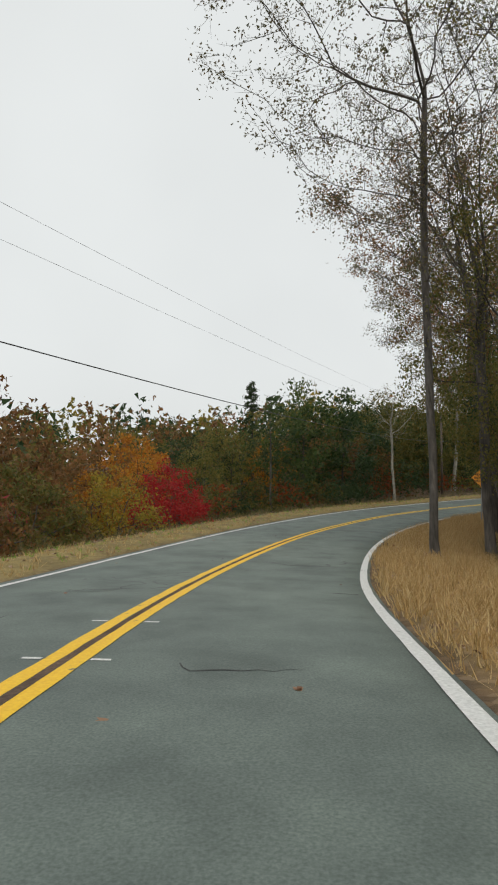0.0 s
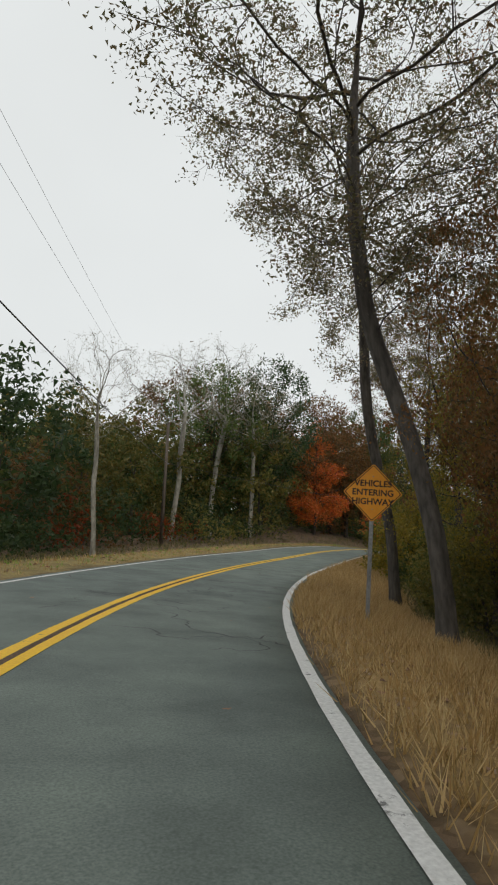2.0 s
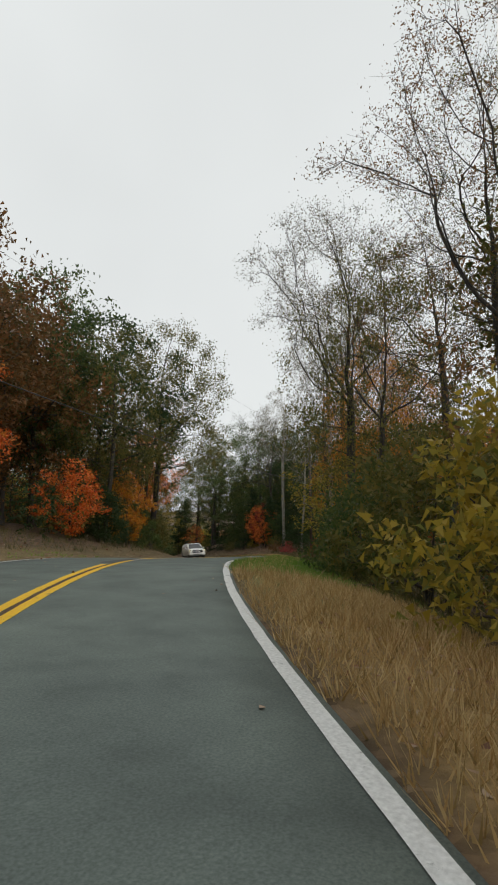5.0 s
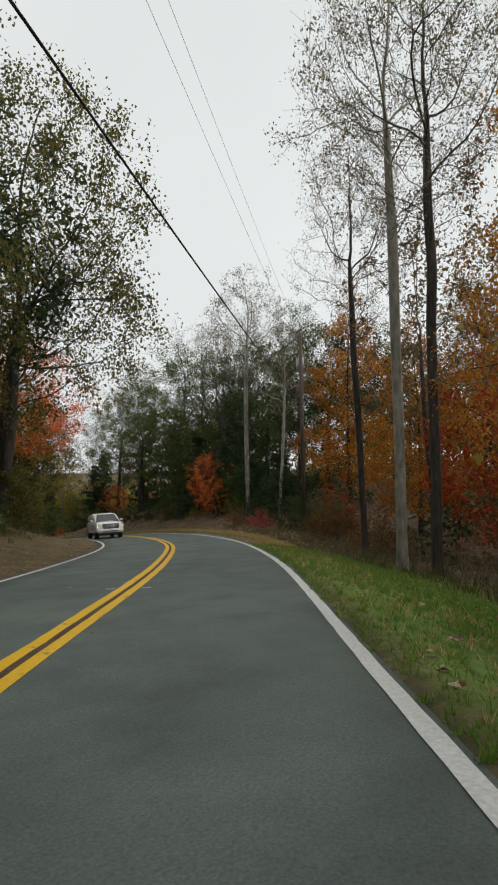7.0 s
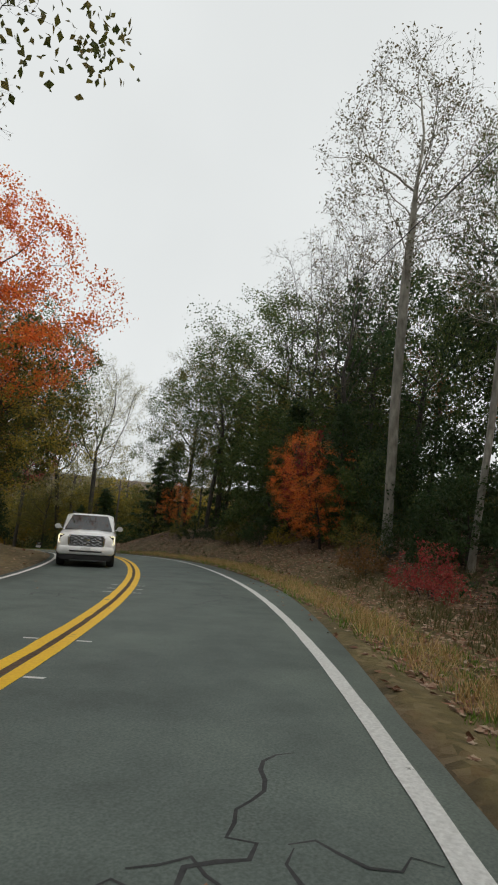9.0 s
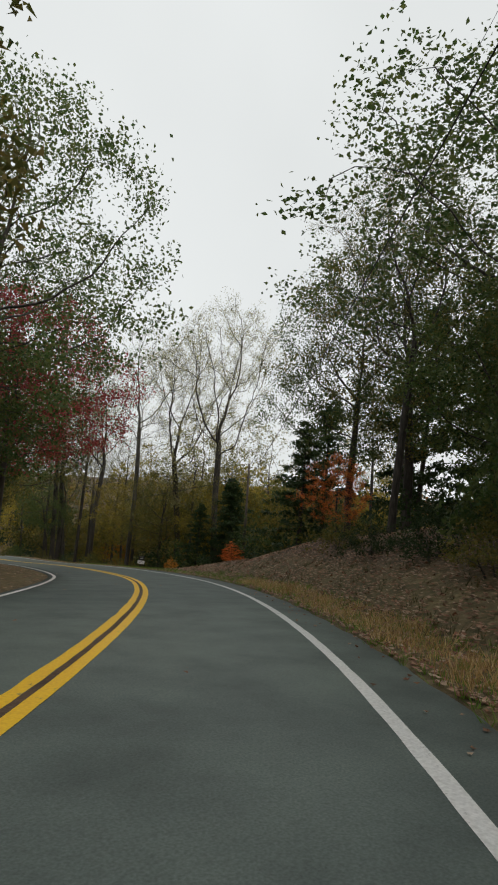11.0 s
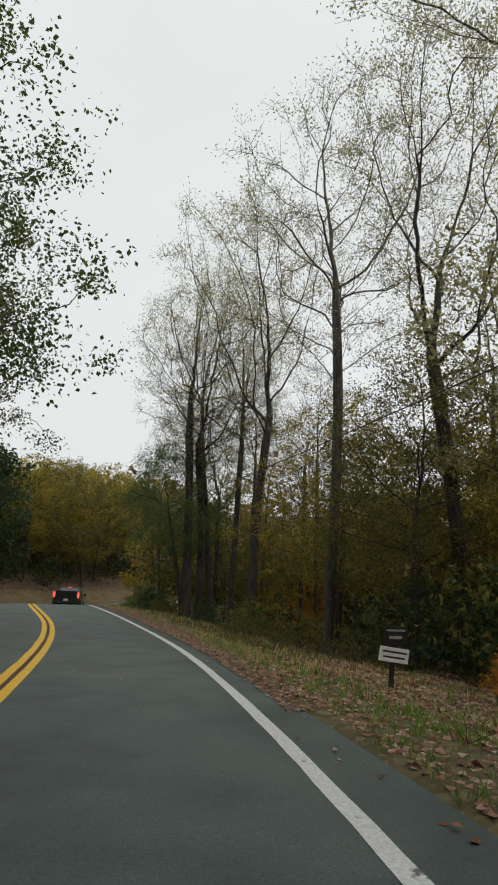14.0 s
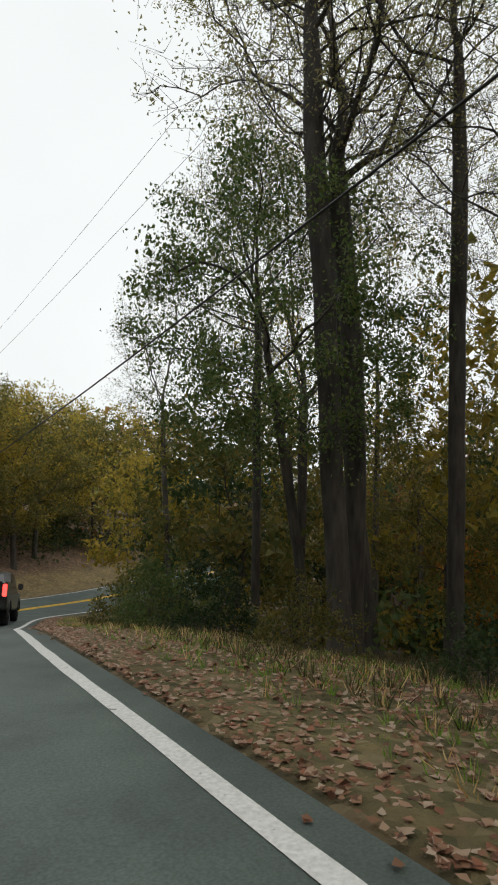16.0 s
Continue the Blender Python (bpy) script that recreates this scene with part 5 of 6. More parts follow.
def grass(name, key, label, seed, n, s0, s1, d0, d1, h, w, power=1.0, clump=0.6, tuft=7):
    rnd, p, s, d = scatter(seed, n, s0, s1, d0, d1, power)
    keep = (ripple(p[:, 0] * 1.7 + 3, p[:, 1] * 1.7) + rnd.uniform(-.6, .6, len(p))) > -clump
    p = p[keep]
    hh = h * (1 + .5 * ripple(p[:, 0] * .8, p[:, 1] * .8 + 2))
    n = len(p) // tuft
    p, hh = np.repeat(p[:n], tuft, 0), np.repeat(hh[:n], tuft)
    away = rnd.normal(0, 1, (len(p), 2))
    p[:, :2] += away * h * .22
    p[:, 2] = land(p[:, :2])[0]
    v, f = blades(rnd, p, hh, w, .3, away * .32)
    tagged(mesh_ob(name, v, f, LEAF[key]), label, "grass", kind="stuff")


clump_woods("undergrowth", UNDER, "undergrowth", 22, 150, 245, 335, -46, -8.5, (2, 5.5), (1.6, 3), 220, .34, ("dark", "olive", "brown", "dark"), 0)
clump_woods("undergrowth", UNDER, "undergrowth", 21, 70, 284, 345, -17, -6.6, (1.4, 4), (1.2, 2.2), 330, .2, ("dark", "dark", "olive"), 0)

grass("dry_grass", "straw", "tall dry tan grass on the verge", 1, 100000, 56, 148, 3.3, 7.2, .23, .009, 1.0, .9)
clump_woods("undergrowth", UNDER, "undergrowth", 23, 110, 232, 300, -56, -9, (3, 7.5), (2, 3.4), 240, .32, ("dark", "olive", "yellow", "dark"), 0)

grass("dry_grass", "straw", "tall dry tan grass on the verge", 2, 9000, 60, 150, -5.6, -3.5, .16, .008)
grass("dry_grass", "straw", "short dry tan grass on the verge", 3, 4500, 146, 188, 3.4, 5.0, .13, .008)
grass("dry_grass", "straw", "yellowing dry grass along the road edge", 16, 15000, 184, 232, 4.1, 5.1, .2, .008)
grass("green_grass", "lawn", "mown green grass on the verge", 4, 75000, 148, 184, 3.2, 8.4, .10, .008, 1.0, 1.4)
grass("green_grass", "lawn", "thin green grass among fallen leaves", 5, 24000, 180, 262, 3.9, 5.3, .13, .007, 1.0, .5)
grass("dry_grass", "straw", "short dry tan grass on the verge", 6, 3500, 255, 302, 4.2, 8.5, .2, .008)
grass("green_grass", "lawn", "thin green grass on the verge", 7, 6000, 60, 160, -6.4, -3.6, .12, .008)
grass("weeds", "weed", "tangled weeds under the trees", 8, 26000, 60, 190, 6.8, 13, .45, .012, 1.4)
grass("weeds", "weed", "tangled weeds under the trees", 9, 9000, 184, 202, 5.6, 14, .26, .010, 1.4)
grass("green_grass", "lawn", "thin green grass among fallen leaves", 14, 34000, 250, 304, 4.2, 9.5, .11, .007, 1.0, .5)
grass("weeds", "weed", "tangled weeds under the trees", 13, 26000, 258, 304, 5.0, 15, .2, .009, 1.1)
grass("weeds", "weed", "thin dry weeds on the leafy bank", 15, 9000, 202, 258, 4.8, 13, .2, .008, 1.3, .2)
grass("weeds", "weed", "tangled weeds under the trees", 10, 22000, 62, 300, -13, -6, .4, .012)


def fallen(name, label, seed, n, s0, s1, d0, d1, size, up=.035, power=1.0, folded=False):
    rnd, p, s, d = scatter(seed, n, s0, s1, d0, d1, power)
    road = (d > -pave_left(s)) & (d < pave_right(s))
    p[:, 2] = np.where(road, [at_road(a, b, .025)[2] for a, b in zip(s, d)], p[:, 2] + up)
    v, f = leaves(rnd, p, len(p), size, .006, 0, .94, folded)
    tagged(mesh_ob(name, v, f, LEAF["litter"]), label, "fallen leaves", kind="stuff")


fallen("fallen_leaves", "brown fallen leaves along the roadside", 1, 70000, 188, 262, 3.95, 12, .105, power=1.2, folded=True)
fallen("fallen_leaves", "brown fallen leaves along the roadside", 2, 52000, 252, 304, 3.5, 10, .078, power=1.4, folded=True)
fallen("fallen_leaves", "brown fallen leaves along the roadside", 3, 14000, 60, 196, 3.5, 9, .10, folded=True)
fallen("fallen_leaves", "brown fallen leaves along the roadside", 4, 13000, 60, 300, -11, -3.5, .12)
fallen("fallen_leaves", "a few dark leaves lying on the road", 5, 420, 62, 300, -3.2, 3.4, .075, folded=True)
fallen("fallen_leaves", "fallen leaves gathered on the paved edge", 6, 900, 196, 290, 3.2, 4.1, .07, power=.6, folded=True)


# ---- signs, poles and cables ----
def road_yaw(s):
    t = (float(np.interp(s, CHAIN, TAN[:, 0])), float(np.interp(s, CHAIN, TAN[:, 1])))
    return math.degrees(math.atan2(-t[0], t[1]))


def text_part(name, words, size, parent, m, material):
    cu = bpy.data.curves.new(name, 'FONT')
    cu.body, cu.size, cu.align_x, cu.align_y, cu.extrude = words, size, 'CENTER', 'CENTER', .001
    cu.offset = .004
    tmp = new("tmp", cu)
    me = bpy.data.meshes.new_from_object(tmp.evaluated_get(bpy.context.evaluated_depsgraph_get()))
    bpy.data.objects.remove(tmp)
    me.materials.clear()
    me.materials.append(material)
    ob = new(name, me)
    ob.parent, ob.matrix_basis = parent, m
    return ob


def diamond(half, depth, r):
    """A square stood on its corner, with rounded corners, facing -y."""
    pts = []
    for k in range(4):
        a = math.pi / 2 * k
        cx, cz = math.cos(a) * (half - r * 1.414), math.sin(a) * (half - r * 1.414)
        for j in range(6):
            b = a - math.pi / 4 + math.pi / 2 * j / 5
            pts.append((cx + math.cos(b) * r, cz + math.sin(b) * r))
    return loft_bm([[(x, y, z) for x, z in pts] for y in (0, depth)])


def warning_sign():
    x, y = sd(102, 4.85)
    z = float(land([(x, y)])[0][0])
    root = thing("warning_sign", "orange diamond warning sign on a steel post", "road sign", pose(x, y, z, 0, 1.2, road_yaw(99) - 4))
    part("post", joined(box_bm(.05, .035, 3.2, (0, .03, 1.5), .006), box_bm(.09, .012, 3.2, (0, .052, 1.5))), METAL_GREY, root, "galvanised steel post")
    plate = part("plate", diamond(.645, .006, .045), SIGN_ORANGE, root, "orange sheet-metal diamond")
    plate.matrix_basis = pose(0, 0, 2.70)
    rim = bmesh.new()
    rings = []
    for h, r in ((.618, .041), (.596, .039)):
        d = diamond(h, .002, r)
        rings.append([v.co.copy() for v in d.verts][:24])
        d.free()
    a, b = [[rim.verts.new((p.x, -.003, p.z)) for p in ring] for ring in rings]
    for i in range(24):
        rim.faces.new((a[i], a[(i + 1) % 24], b[(i + 1) % 24], b[i]))
    part("border", rim, SIGN_BLACK, plate, "thin black border")
    for word, h in (("VEHICLES", .2), ("ENTERING", 0.0), ("HIGHWAY", -.2)):
        text_part("lettering", word, .19, plate, pose(0, -.004, h, 90, 0, 0), SIGN_BLACK)
    for h in (.36, -.36):
        part("bolt", cyl_bm(.012, .01, (0, -.004, h), 'Y', 8), METAL_GREY, plate)


warning_sign()


def small_sign():
    x, y = sd(255.0, 6.3)
    z = float(land([(x, y)])[0][0])
    root = thing("roadside_sign", "dark post with a small black panel and a tilted pale board", "sign", pose(x, y, z, 0, 3, road_yaw(253) + 6))
    part("post", box_bm(.075, .06, 1.35, (0, .045, .42), .008), TRIM_BLACK, root, "dark square post")
    top = part("panel", box_bm(.5, .02, .34, (.02, 0, .92), .006), SIGN_BLACK, root, "small black panel with pale bars")
    part("lettering_bar", box_bm(.38, .004, .03, (.02, -.012, 1.02)), SIGN_GREY, top)
    part("lettering_bar", box_bm(.26, .004, .05, (.02, -.012, .90)), SIGN_GREY, top)
    board = part("board", box_bm(.6, .02, .25, (0, 0, 0), .006), PLATE_WHITE, root, "pale grey tilted board")
    board.matrix_basis = pose(0, -.012, .60, 0, 7, 0)
    part("lettering_bar", box_bm(.5, .004, .03, (0, -.012, .05)), SIGN_BLACK, board)
    part("lettering_bar", box_bm(.44, .004, .03, (0, -.012, -.04)), SIGN_BLACK, board)


small_sign()

POLE_TOPS = {}


def utility_pole(key, x, y, h, yaw, transformer=False, lean=(0, 0), hook=6.8, fat=.15):
    z = float(land([(x, y)])[0][0])
    root = thing("utility_pole", "weathered wooden utility pole with a grey transformer" if transformer else "weathered wooden utility pole carrying black cables", "utility pole",
                 pose(x, y, z - .3, lean[0], lean[1], yaw), "utility poles")
    part("pole", cyl_bm(fat, h + .3, (0, 0, (h + .3) / 2), 'Z', 14, fat * .7, .01), POLE_WOOD, root, smooth=True)
    part("cable_clamp", joined(box_bm(.10, .26, .12, (0, -.12, hook + .3), .01), cyl_bm(.03, .2, (0, -.18, hook + .3), 'X', 8)), METAL_GREY, root)
    for k, u in enumerate((.35, .95)):
        part("insulator", joined(cyl_bm(.045, .1, (.14, 0, h - u + .3), 'Z', 10), cyl_bm(.028, .16, (.07, 0, h - u + .28), 'X', 8)), METAL_GREY, root)
    if transformer:
        can = part("transformer", cyl_bm(.24, .85, (.42, 0, h - 1.5), 'Z', 18, None, .03), METAL_GREY, root, "grey can transformer", True)
        part("bushing", cyl_bm(.04, .22, (.42, .05, h - .98), 'Z', 8), PLATE_WHITE, can)
        part("bracket", box_bm(.2, .12, .5, (.15, 0, h - 1.5), .01), METAL_GREY, can)
    m = root.matrix_basis
    POLE_TOPS[key] = [m @ Vector((0, -.18, hook + .3)), m @ Vector((.14, 0, h - .05 + .3)), m @ Vector((.14, 0, h - .65))]


utility_pole("back", -22.5, -18.0, 11.8, 30, hook=8.7)
utility_pole("a", 23.0, 69.9, 9.5, 60, lean=(0, -1), hook=6.3)
utility_pole("b", 91.5, 83.5, 12.2, 20, True, (0, 1), 7.6)
utility_pole("c", 128.3, 130.8, 7.8, 10, hook=6.8, fat=.11)
utility_pole("d", 122.2, 203.0, 10, 0, hook=3.9)


def cable(a, b, sag, r, n=36):
    """One cable hung between two points."""
    pts = [Vector(a).lerp(Vector(b), i / n) - Vector((0, 0, 4 * sag * (i / n) * (1 - i / n))) for i in range(n + 1)]
    v, f = tubes([(np.array(pts), np.full(n + 1, r))], 6)
    return tagged(mesh_ob("overhead_cable", v, f, CABLE, smooth=True), "black overhead cable between utility poles" if r > .01 else "thin overhead wire between utility poles", "cable", "overhead cables")


for a, b, sag in (("back", "a", 1.6), ("a", "b", .9), ("b", "c", .8), ("c", "d", 1.3)):
    for k, r in enumerate((.017, .004, .004)):
        cable(POLE_TOPS[a][1 if a == "b" and k == 0 else k], POLE_TOPS[b][k], sag * (1 if k == 0 else .8), r)


# ---- vehicles: x across, y ahead, z up from the road ----
def wheel(parent, x, y, r, w):
    out = 1 if x > 0 else -1
    tyre_root = new("wheel")
    tyre_root.parent, tyre_root.matrix_basis = parent, pose(x, y, r)
    bm = bmesh.new()
    prof = [(r * .62, -w / 2), (r * .93, -w / 2), (r, -w / 2 + .03), (r, w / 2 - .03), (r * .93, w / 2), (r * .62, w / 2)]
    rings = [[bm.verts.new((px, math.cos(a) * pr, math.sin(a) * pr)) for a in np.linspace(0, 2 * math.pi, 28, endpoint=False)] for pr, px in prof]
    for p, q in zip(rings, rings[1:]):
        for i in range(28):
            bm.faces.new((p[i], p[(i + 1) % 28], q[(i + 1) % 28], q[i]))
    bmesh.ops.recalc_face_normals(bm, faces=bm.faces)
    part("tyre", bm, RUBBER, tyre_root, "black rubber tyre", True)
    spokes = [cyl_bm(r * .62, w * .5, (0, 0, 0), 'X', 24), cyl_bm(r * .16, .03, (out * w * .42, 0, 0), 'X', 14)]
    for k in range(6):
        s = box_bm(.035, r * .11, r * .5, (out * w * .36, 0, r * .33), .008)
        bmesh.ops.transform(s, matrix=pose(0, 0, 0, 60 * k, 0, 0), verts=s.verts)
        spokes.append(s)
    part("rim", joined(*spokes), RIM, tyre_root, "grey alloy rim")


def ring_section(y, w, z0, z1, r, inset=0.0):
    """A rounded box section across a body, at y, between two heights; the sides lean in by inset at the top."""
    h = w / 2
    return [(-h + r, y, z0), (h - r, y, z0), (h, y, z0 + r), (h, y, z0 + (z1 - z0) * .55), (h - inset * .4, y, z1 - r), (h - inset - r * .7, y, z1), (-h + inset + r * .7, y, z1), (-h + inset * .4, y, z1 - r), (-h, y, z0 + (z1 - z0) * .55), (-h, y, z0 + r)]


def pane(quad, push):
    """A thin glass sheet over four corners."""
    q = [Vector(p) for p in quad]
    n = (q[1] - q[0]).cross(q[3] - q[0]).normalized() * push
    bm = bmesh.new()
    a = [bm.verts.new(p + n) for p in q]
    b = [bm.verts.new(p - n) for p in q]
    bm.faces.new(a)
    bm.faces.new(b[::-1])
    for i in range(4):
        bm.faces.new((a[i], b[i], b[(i + 1) % 4], a[(i + 1) % 4]))
    return bm


def pickup(m):
    t = thing("pickup_truck", "black four-door pickup truck with brake lamps lit", "pickup truck", m)
    part("lower_body", loft_bm([ring_section(-2.95, 1.92, .62, 1.02, .06), ring_section(-2.85, 2.0, .55, 1.1, .06), ring_section(-1.2, 2.02, .5, 1.12, .06),
                                ring_section(1.0, 2.02, .48, 1.14, .06), ring_section(2.5, 2.0, .5, 1.16, .08), ring_section(2.95, 1.84, .55, 1.08, .1)]), PAINT_BLACK, t, "glossy black body")
    bed = joined(box_bm(.10, 1.85, .42, (-.94, -1.98, 1.27), .03), box_bm(.10, 1.85, .42, (.94, -1.98, 1.27), .03), box_bm(1.8, .08, .42, (0, -1.05, 1.27), .02))
    part("bed", bed, PAINT_BLACK, t, "black cargo bed walls")
    gate = part("tailgate", joined(box_bm(1.62, .09, .56, (0, -2.93, 1.18), .025), box_bm(1.66, .12, .06, (0, -2.93, 1.47), .02), box_bm(1.3, .03, .22, (0, -2.985, 1.17), .012)), PAINT_BLACK, t, "black tailgate with a raised panel")
    part("handle", box_bm(.24, .03, .07, (0, -3.0, 1.36), .01), TRIM_BLACK, gate)
    part("badge", box_bm(.2, .012, .07, (0, -3.005, 1.2), .004), CHROME, gate)
    part("cab", loft_bm([ring_section(-1.0, 1.9, 1.08, 1.34, .05, .04), ring_section(-.86, 1.88, 1.08, 1.84, .06, .2), ring_section(-.3, 1.88, 1.08, 1.93, .06, .22),
                         ring_section(.7, 1.88, 1.08, 1.93, .06, .22), ring_section(1.1, 1.88, 1.1, 1.76, .06, .16), ring_section(1.72, 1.88, 1.1, 1.2, .03, .04)]), PAINT_BLACK, t, "black four-door cab")
    part("hood", box_bm(1.76, 1.3, .14, (0, 2.2, 1.2), .05), PAINT_BLACK, t)
    part("rear_window", pane([(-.72, -1.0, 1.4), (.72, -1.0, 1.4), (.62, -.885, 1.8), (-.62, -.885, 1.8)], .012), GLASS, t, "dark tinted rear window")
    for sx in (-1, 1):
        part("side_window", pane([(sx * .945, -.7, 1.36), (sx * .945, .95, 1.36), (sx * .80, .75, 1.82), (sx * .80, -.66, 1.82)], .01), GLASS, t, "dark tinted side window")
        mir = part("mirror", box_bm(.2, .12, .24, (sx * 1.12, .95, 1.36), .03), TRIM_BLACK, t, "black side mirror")
        part("tail_lamp", box_bm(.14, .08, .42, (sx * .91, -2.93, 1.2), .02), TAIL_LIT, t, "lit red tail lamp")
        part("headlamp", box_bm(.36, .1, .2, (sx * .74, 2.9, .98), .02), CHROME, t)
        part("exhaust_tip", cyl_bm(.04, .2, (sx * .55, -2.95, .44), 'Y', 12), CHROME, t, "bright exhaust tip")
        for y in (-1.9, 1.95):
            part("fender_flare", loft_bm([[(sx * (.98 + o), y + math.cos(a) * r, .4 + math.sin(a) * r) for o, r in ((0, .46), (.06, .44), (.06, .5), (0, .54))]
                                          for a in np.linspace(.1, math.pi - .1, 9)]), TRIM_BLACK, t)
            wheel(t, sx * .86, y, .4, .27)
    part("high_brake_lamp", box_bm(.26, .04, .05, (0, -.9, 1.86), .008), TAIL_LIT, t, "lit red high brake lamp")
    bump = part("rear_bumper", joined(box_bm(1.94, .16, .2, (0, -3.02, .68), .04), box_bm(.5, .12, .1, (0, -3.06, .78), .02)), TRIM_BLACK, t, "black rear bumper")
    plate = part("number_plate", box_bm(.31, .012, .155, (0, -3.12, .82), .004), PLATE_WHITE, bump, "white number plate")
    part("hitch", joined(box_bm(.08, .3, .08, (0, -3.08, .46), .01), cyl_bm(.03, .08, (0, -3.2, .54), 'Z', 10)), CHROME, t, "bright tow hitch")
    part("front_bumper", box_bm(1.9, .2, .3, (0, 3.0, .62), .06), TRIM_BLACK, t)
    part("underbody", box_bm(1.5, 4.8, .24, (0, 0, .42), .03), TRIM_BLACK, t)
    return t


def suv(m):
    t = thing("white_suv", "white full-size SUV with lit headlamps and a chrome mesh grille", "car", m)
    part("body", loft_bm([ring_section(-2.5, 1.86, .5, 1.14, .08, .03), ring_section(-2.38, 1.98, .42, 1.26, .07, .04), ring_section(-1.2, 2.02, .4, 1.27, .07, .04), ring_section(.9, 2.02, .4, 1.27, .07, .04),
                          ring_section(1.3, 2.02, .4, 1.27, .07, .08), ring_section(2.0, 2.0, .42, 1.22, .09, .1), ring_section(2.38, 1.96, .44, 1.16, .1, .1), ring_section(2.52, 1.86, .46, 1.09, .1, .1), ring_section(2.58, 1.7, .5, 1.02, .1, .1)]), PAINT_WHITE, t, "glossy white body", True)
    part("hood", loft_bm([[(x, y, z + .035 * (1 - (x / .9) ** 2) - dz) for x, dz in ((-.84, 0), (-.6, 0), (-.28, -.01), (0, .004), (.28, -.01), (.6, 0), (.84, 0), (.84, .06), (-.84, .06))] for y, z in ((2.46, 1.11), (2.3, 1.165), (1.8, 1.225), (1.34, 1.265))]), PAINT_WHITE, t, "white hood with a raised middle", True)
    part("cabin", loft_bm([ring_section(-2.45, 1.8, 1.14, 1.3, .04, .04), ring_section(-2.2, 1.86, 1.14, 1.84, .07, .2), ring_section(-.6, 1.88, 1.14, 1.92, .07, .22),
                           ring_section(.3, 1.88, 1.14, 1.88, .07, .22), ring_section(.52, 1.87, 1.14, 1.80, .07, .2), ring_section(1.40, 1.84, 1.14, 1.25, .03, .04)]), PAINT_WHITE, t, "white cabin and roof")
    part("windscreen", pane([(-.84, 1.385, 1.275), (.84, 1.385, 1.275), (.645, .55, 1.80), (-.645, .55, 1.80)], .022), GLASS, t, "dark windscreen with sky reflections")
    part("wiper_cowl", box_bm(1.6, .1, .03, (0, 1.44, 1.27), .01), TRIM_BLACK, t)
    part("rear_window", pane([(.7, -2.43, 1.3), (-.7, -2.43, 1.3), (-.6, -2.26, 1.78), (.6, -2.26, 1.78)], .02), GLASS, t)

    def shape(k, y):
        return [(x * k, y, .895 + (z - .895) * k) for x, z in ((-.50, .70), (.50, .70), (.57, .76), (.59, 1.0), (.54, 1.085), (-.54, 1.085), (-.59, 1.0), (-.57, .76))]

    grille = part("grille", loft_bm([shape(1.0, 2.5), shape(.97, 2.60)]), TRIM_BLACK, t, "dark grille with chrome mesh")
    for k in range(7):
        pts = [np.array((x, 2.606, .735 + k * .053 + (.018 if k % 2 else -.018) * math.sin(x * 30))) for x in np.linspace(-.53, .53, 48)]
        v, f = tubes([(np.array(pts), np.full(48, .010))], 5)
        mesh_ob("grille_bar", v, f, CHROME, grille, "chrome wavy bar")
    rim = bmesh.new()
    rings = [[rim.verts.new(p) for p in shape(k, y)] for k, y in ((1.07, 2.56), (1.07, 2.615), (.97, 2.625), (.95, 2.57))]
    for p, q in zip(rings, rings[1:]):
        for i in range(8):
            rim.faces.new((p[i], p[(i + 1) % 8], q[(i + 1) % 8], q[i]))
    part("grille_frame", rim, CHROME, t, "chrome grille surround")
    part("badge", box_bm(.22, .012, .06, (0, 2.625, .93), .005), CHROME, grille)
    bump = part("front_bumper", loft_bm([ring_section(2.3, 1.98, .42, .72, .08, .02), ring_section(2.56, 1.92, .42, .72, .08, .03), ring_section(2.65, 1.7, .45, .69, .08, .04)]), PAINT_WHITE, t, "white front bumper", True)
    part("air_intake", box_bm(1.12, .05, .07, (0, 2.645, .535), .02), TRIM_BLACK, bump)
    part("valance", box_bm(1.78, .3, .2, (0, 2.44, .34), .05), TRIM_BLACK, t, "black lower valance")
    part("number_plate", box_bm(.31, .012, .11, (0, 2.66, .62), .004), PLATE_WHITE, bump, "pale number plate")
    for sx in (-1, 1):
        lamp = part("headlamp", loft_bm([[(sx * x, y, z) for x, z in ((.64, .80), (.90, .78), (.95, .86), (.95, 1.06), (.86, 1.10), (.66, 1.07))] for y in (2.42, 2.53)]), TRIM_BLACK, t, "dark headlamp housing with a lit edge")
        part("lamp_strip", joined(box_bm(.035, .03, .25, (sx * .93, 2.535, .945), .01), box_bm(.24, .03, .03, (sx * .80, 2.54, .805), .01), box_bm(.13, .03, .03, (sx * .86, 2.54, 1.075), .01)), HEAD_LIT, lamp, "lit warm daytime lamp strip")
        part("projector", cyl_bm(.055, .03, (sx * .77, 2.535, .94), 'Y', 16), HEAD_LIT if sx < 0 else LAMP_LENS, lamp, "round headlamp lens")
        fog = part("fog_lamp", box_bm(.3, .05, .11, (sx * .73, 2.60, .575), .02), TRIM_BLACK, t)
        part("fog_lens", box_bm(.12, .02, .04, (sx * .73, 2.63, .585), .01), LAMP_LENS, fog)
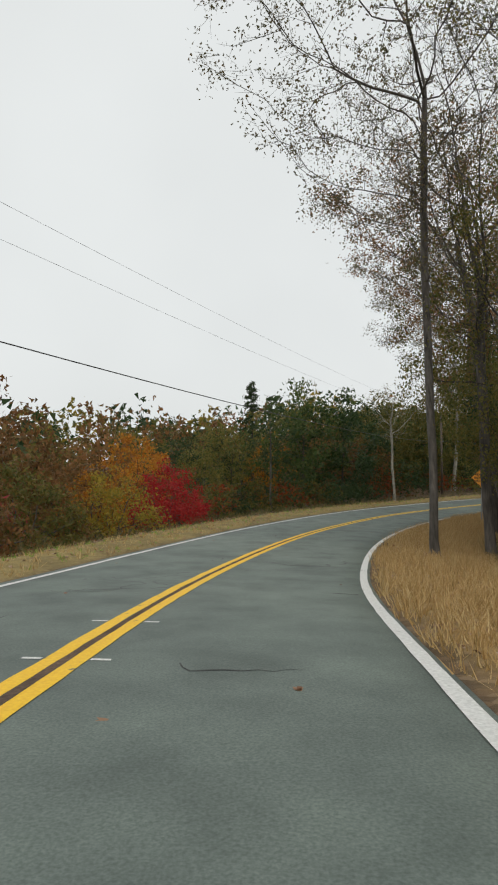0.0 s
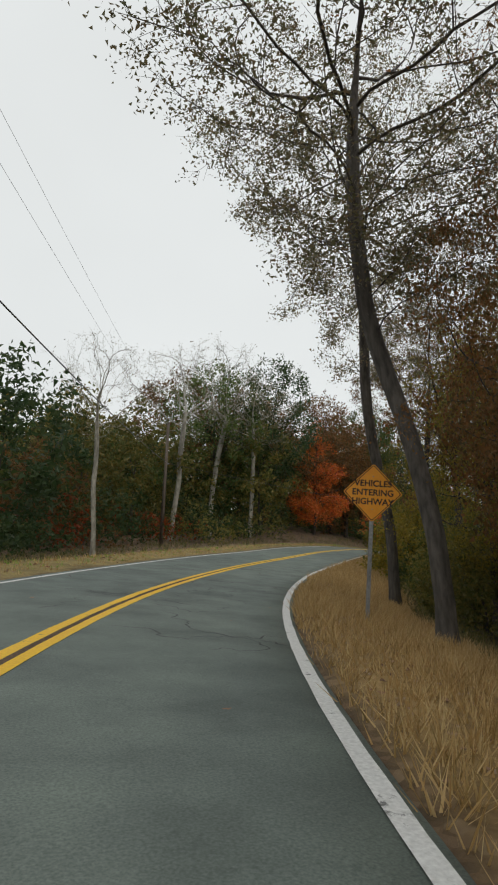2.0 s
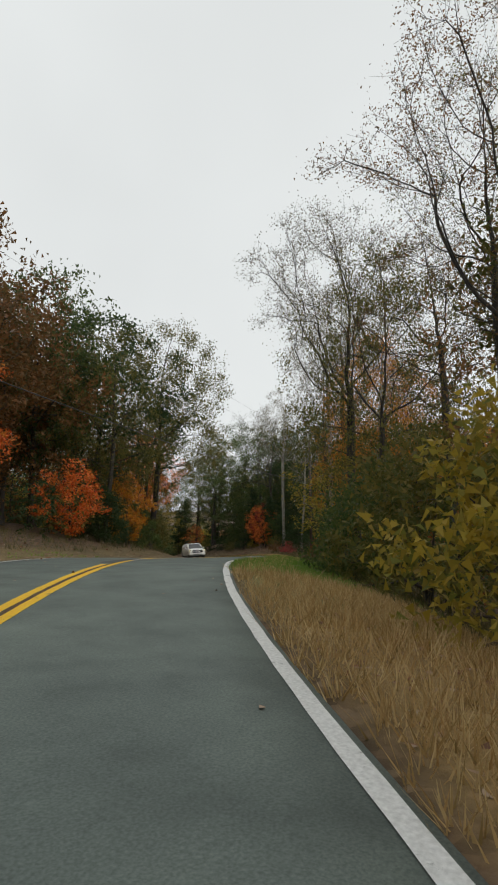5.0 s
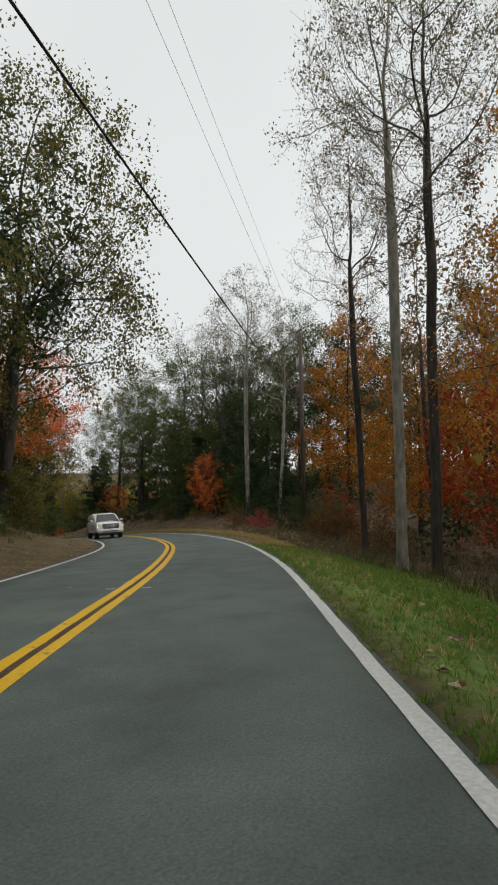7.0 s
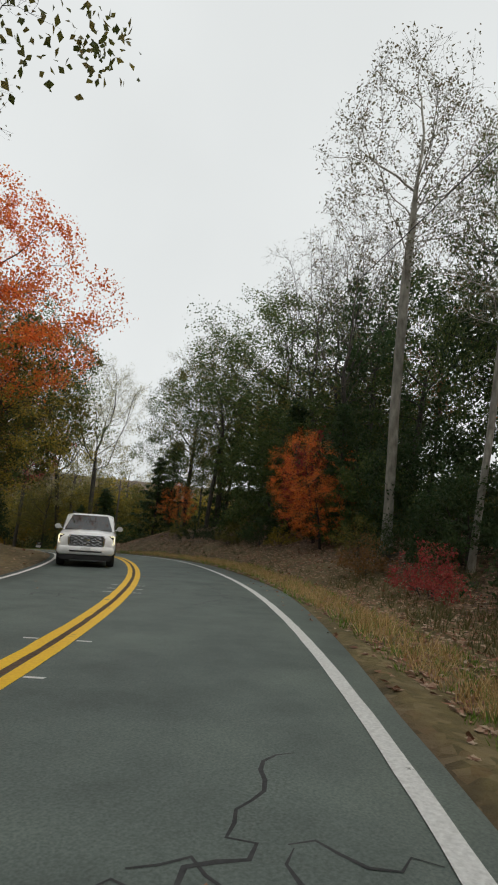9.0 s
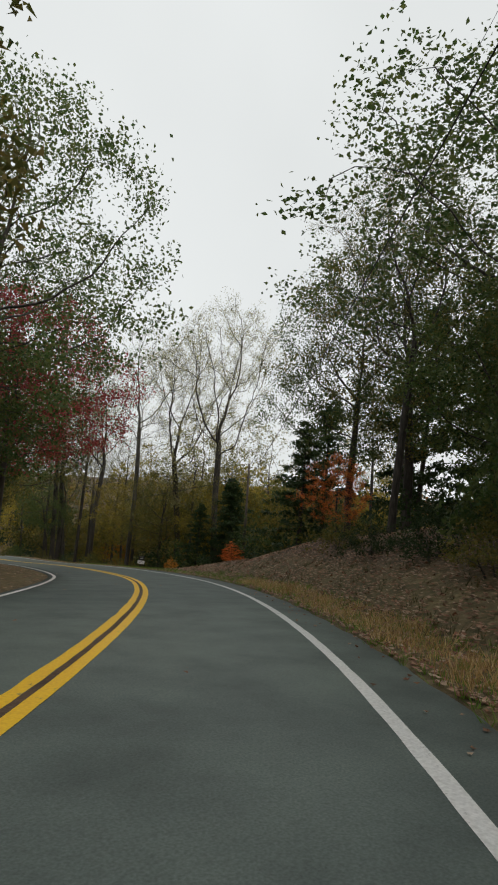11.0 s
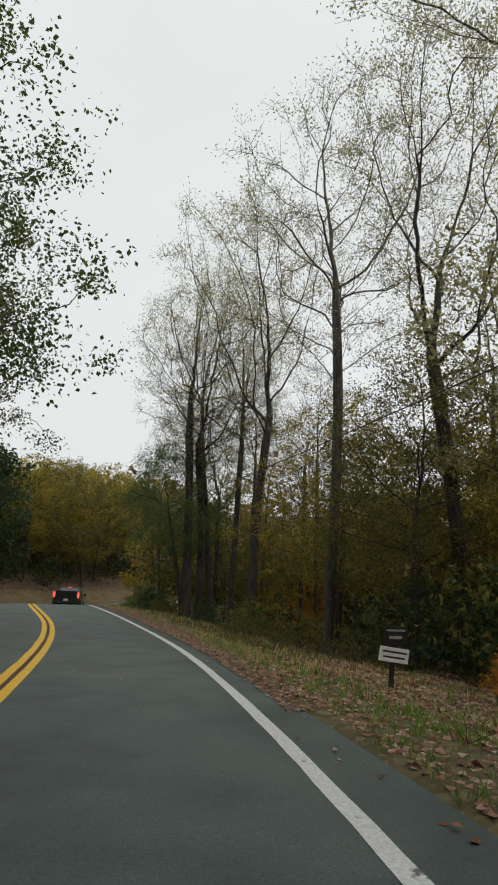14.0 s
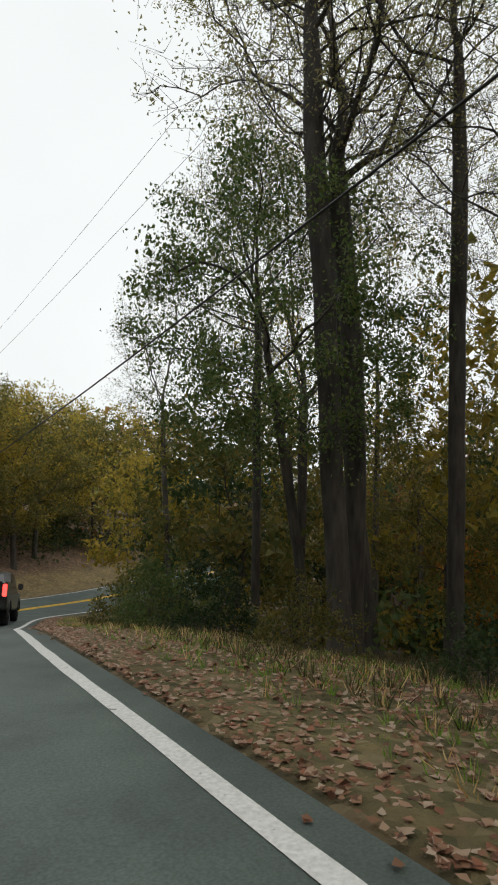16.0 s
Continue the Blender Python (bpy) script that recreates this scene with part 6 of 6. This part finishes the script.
        part("mirror", joined(box_bm(.22, .12, .17, (sx * 1.12, .98, 1.36), .04), box_bm(.1, .06, .05, (sx * .98, .98, 1.31), .01)), PAINT_WHITE, t, "white side mirror")
        for y0, y1, u0, u1 in ((.05, 1.12, .02, .42), (-1.0, -.02, -.98, -.04), (-2.1, -1.08, -2.0, -1.06)):
            part("side_window", pane([(sx * .945, y0, 1.30), (sx * .945, y1, 1.30), (sx * .79, u1, 1.80), (sx * .79, u0, 1.80)], .012), GLASS, t, "dark tinted side window")
        part("roof_rail", joined(box_bm(.05, 2.5, .05, (sx * .66, -.8, 1.955), .014), box_bm(.05, .1, .07, (sx * .66, .3, 1.91), .01), box_bm(.05, .1, .07, (sx * .66, -1.9, 1.91), .01)), TRIM_BLACK, t, "black roof rail")
        part("tail_lamp", box_bm(.1, .08, .6, (sx * .9, -2.42, 1.1), .02), TAIL_OFF, t, "red tail lamp")
        for y in (-1.55, 1.6):
            part("wheel_arch", loft_bm([[(sx * (.97 + o), y + math.cos(a) * r, .4 + math.sin(a) * r) for o, r in ((0, .42), (.05, .41), (.05, .45), (0, .47))]
                                        for a in np.linspace(.05, math.pi - .05, 9)]), TRIM_BLACK, t)
            wheel(t, sx * .86, y, .4, .27)
    part("rear_bumper", box_bm(1.9, .2, .3, (0, -2.5, .55), .06), PAINT_WHITE, t)
    part("underbody", box_bm(1.6, 4.2, .3, (0, 0, .4), .04), TRIM_BLACK, t)
    return t


def on_road(s, d, flip=False):
    p, q = at_road(s - 1.5, d), at_road(s + 1.5, d)
    v = (Vector(q) - Vector(p)).normalized()
    if flip:
        v = -v
    x = Vector(at_road(s, d + .8) - at_road(s, d - .8)).normalized() * (-1 if flip else 1)
    z = x.cross(v).normalized()
    c = Vector(at_road(s, d, .02))
    return Matrix(((x.x, v.x, z.x, c.x), (x.y, v.y, z.y, c.y), (x.z, v.z, z.z, c.z), (0, 0, 0, 1)))


pickup(on_road(297.0, 1.5))
suv(on_road(208.6, -1.72, True))
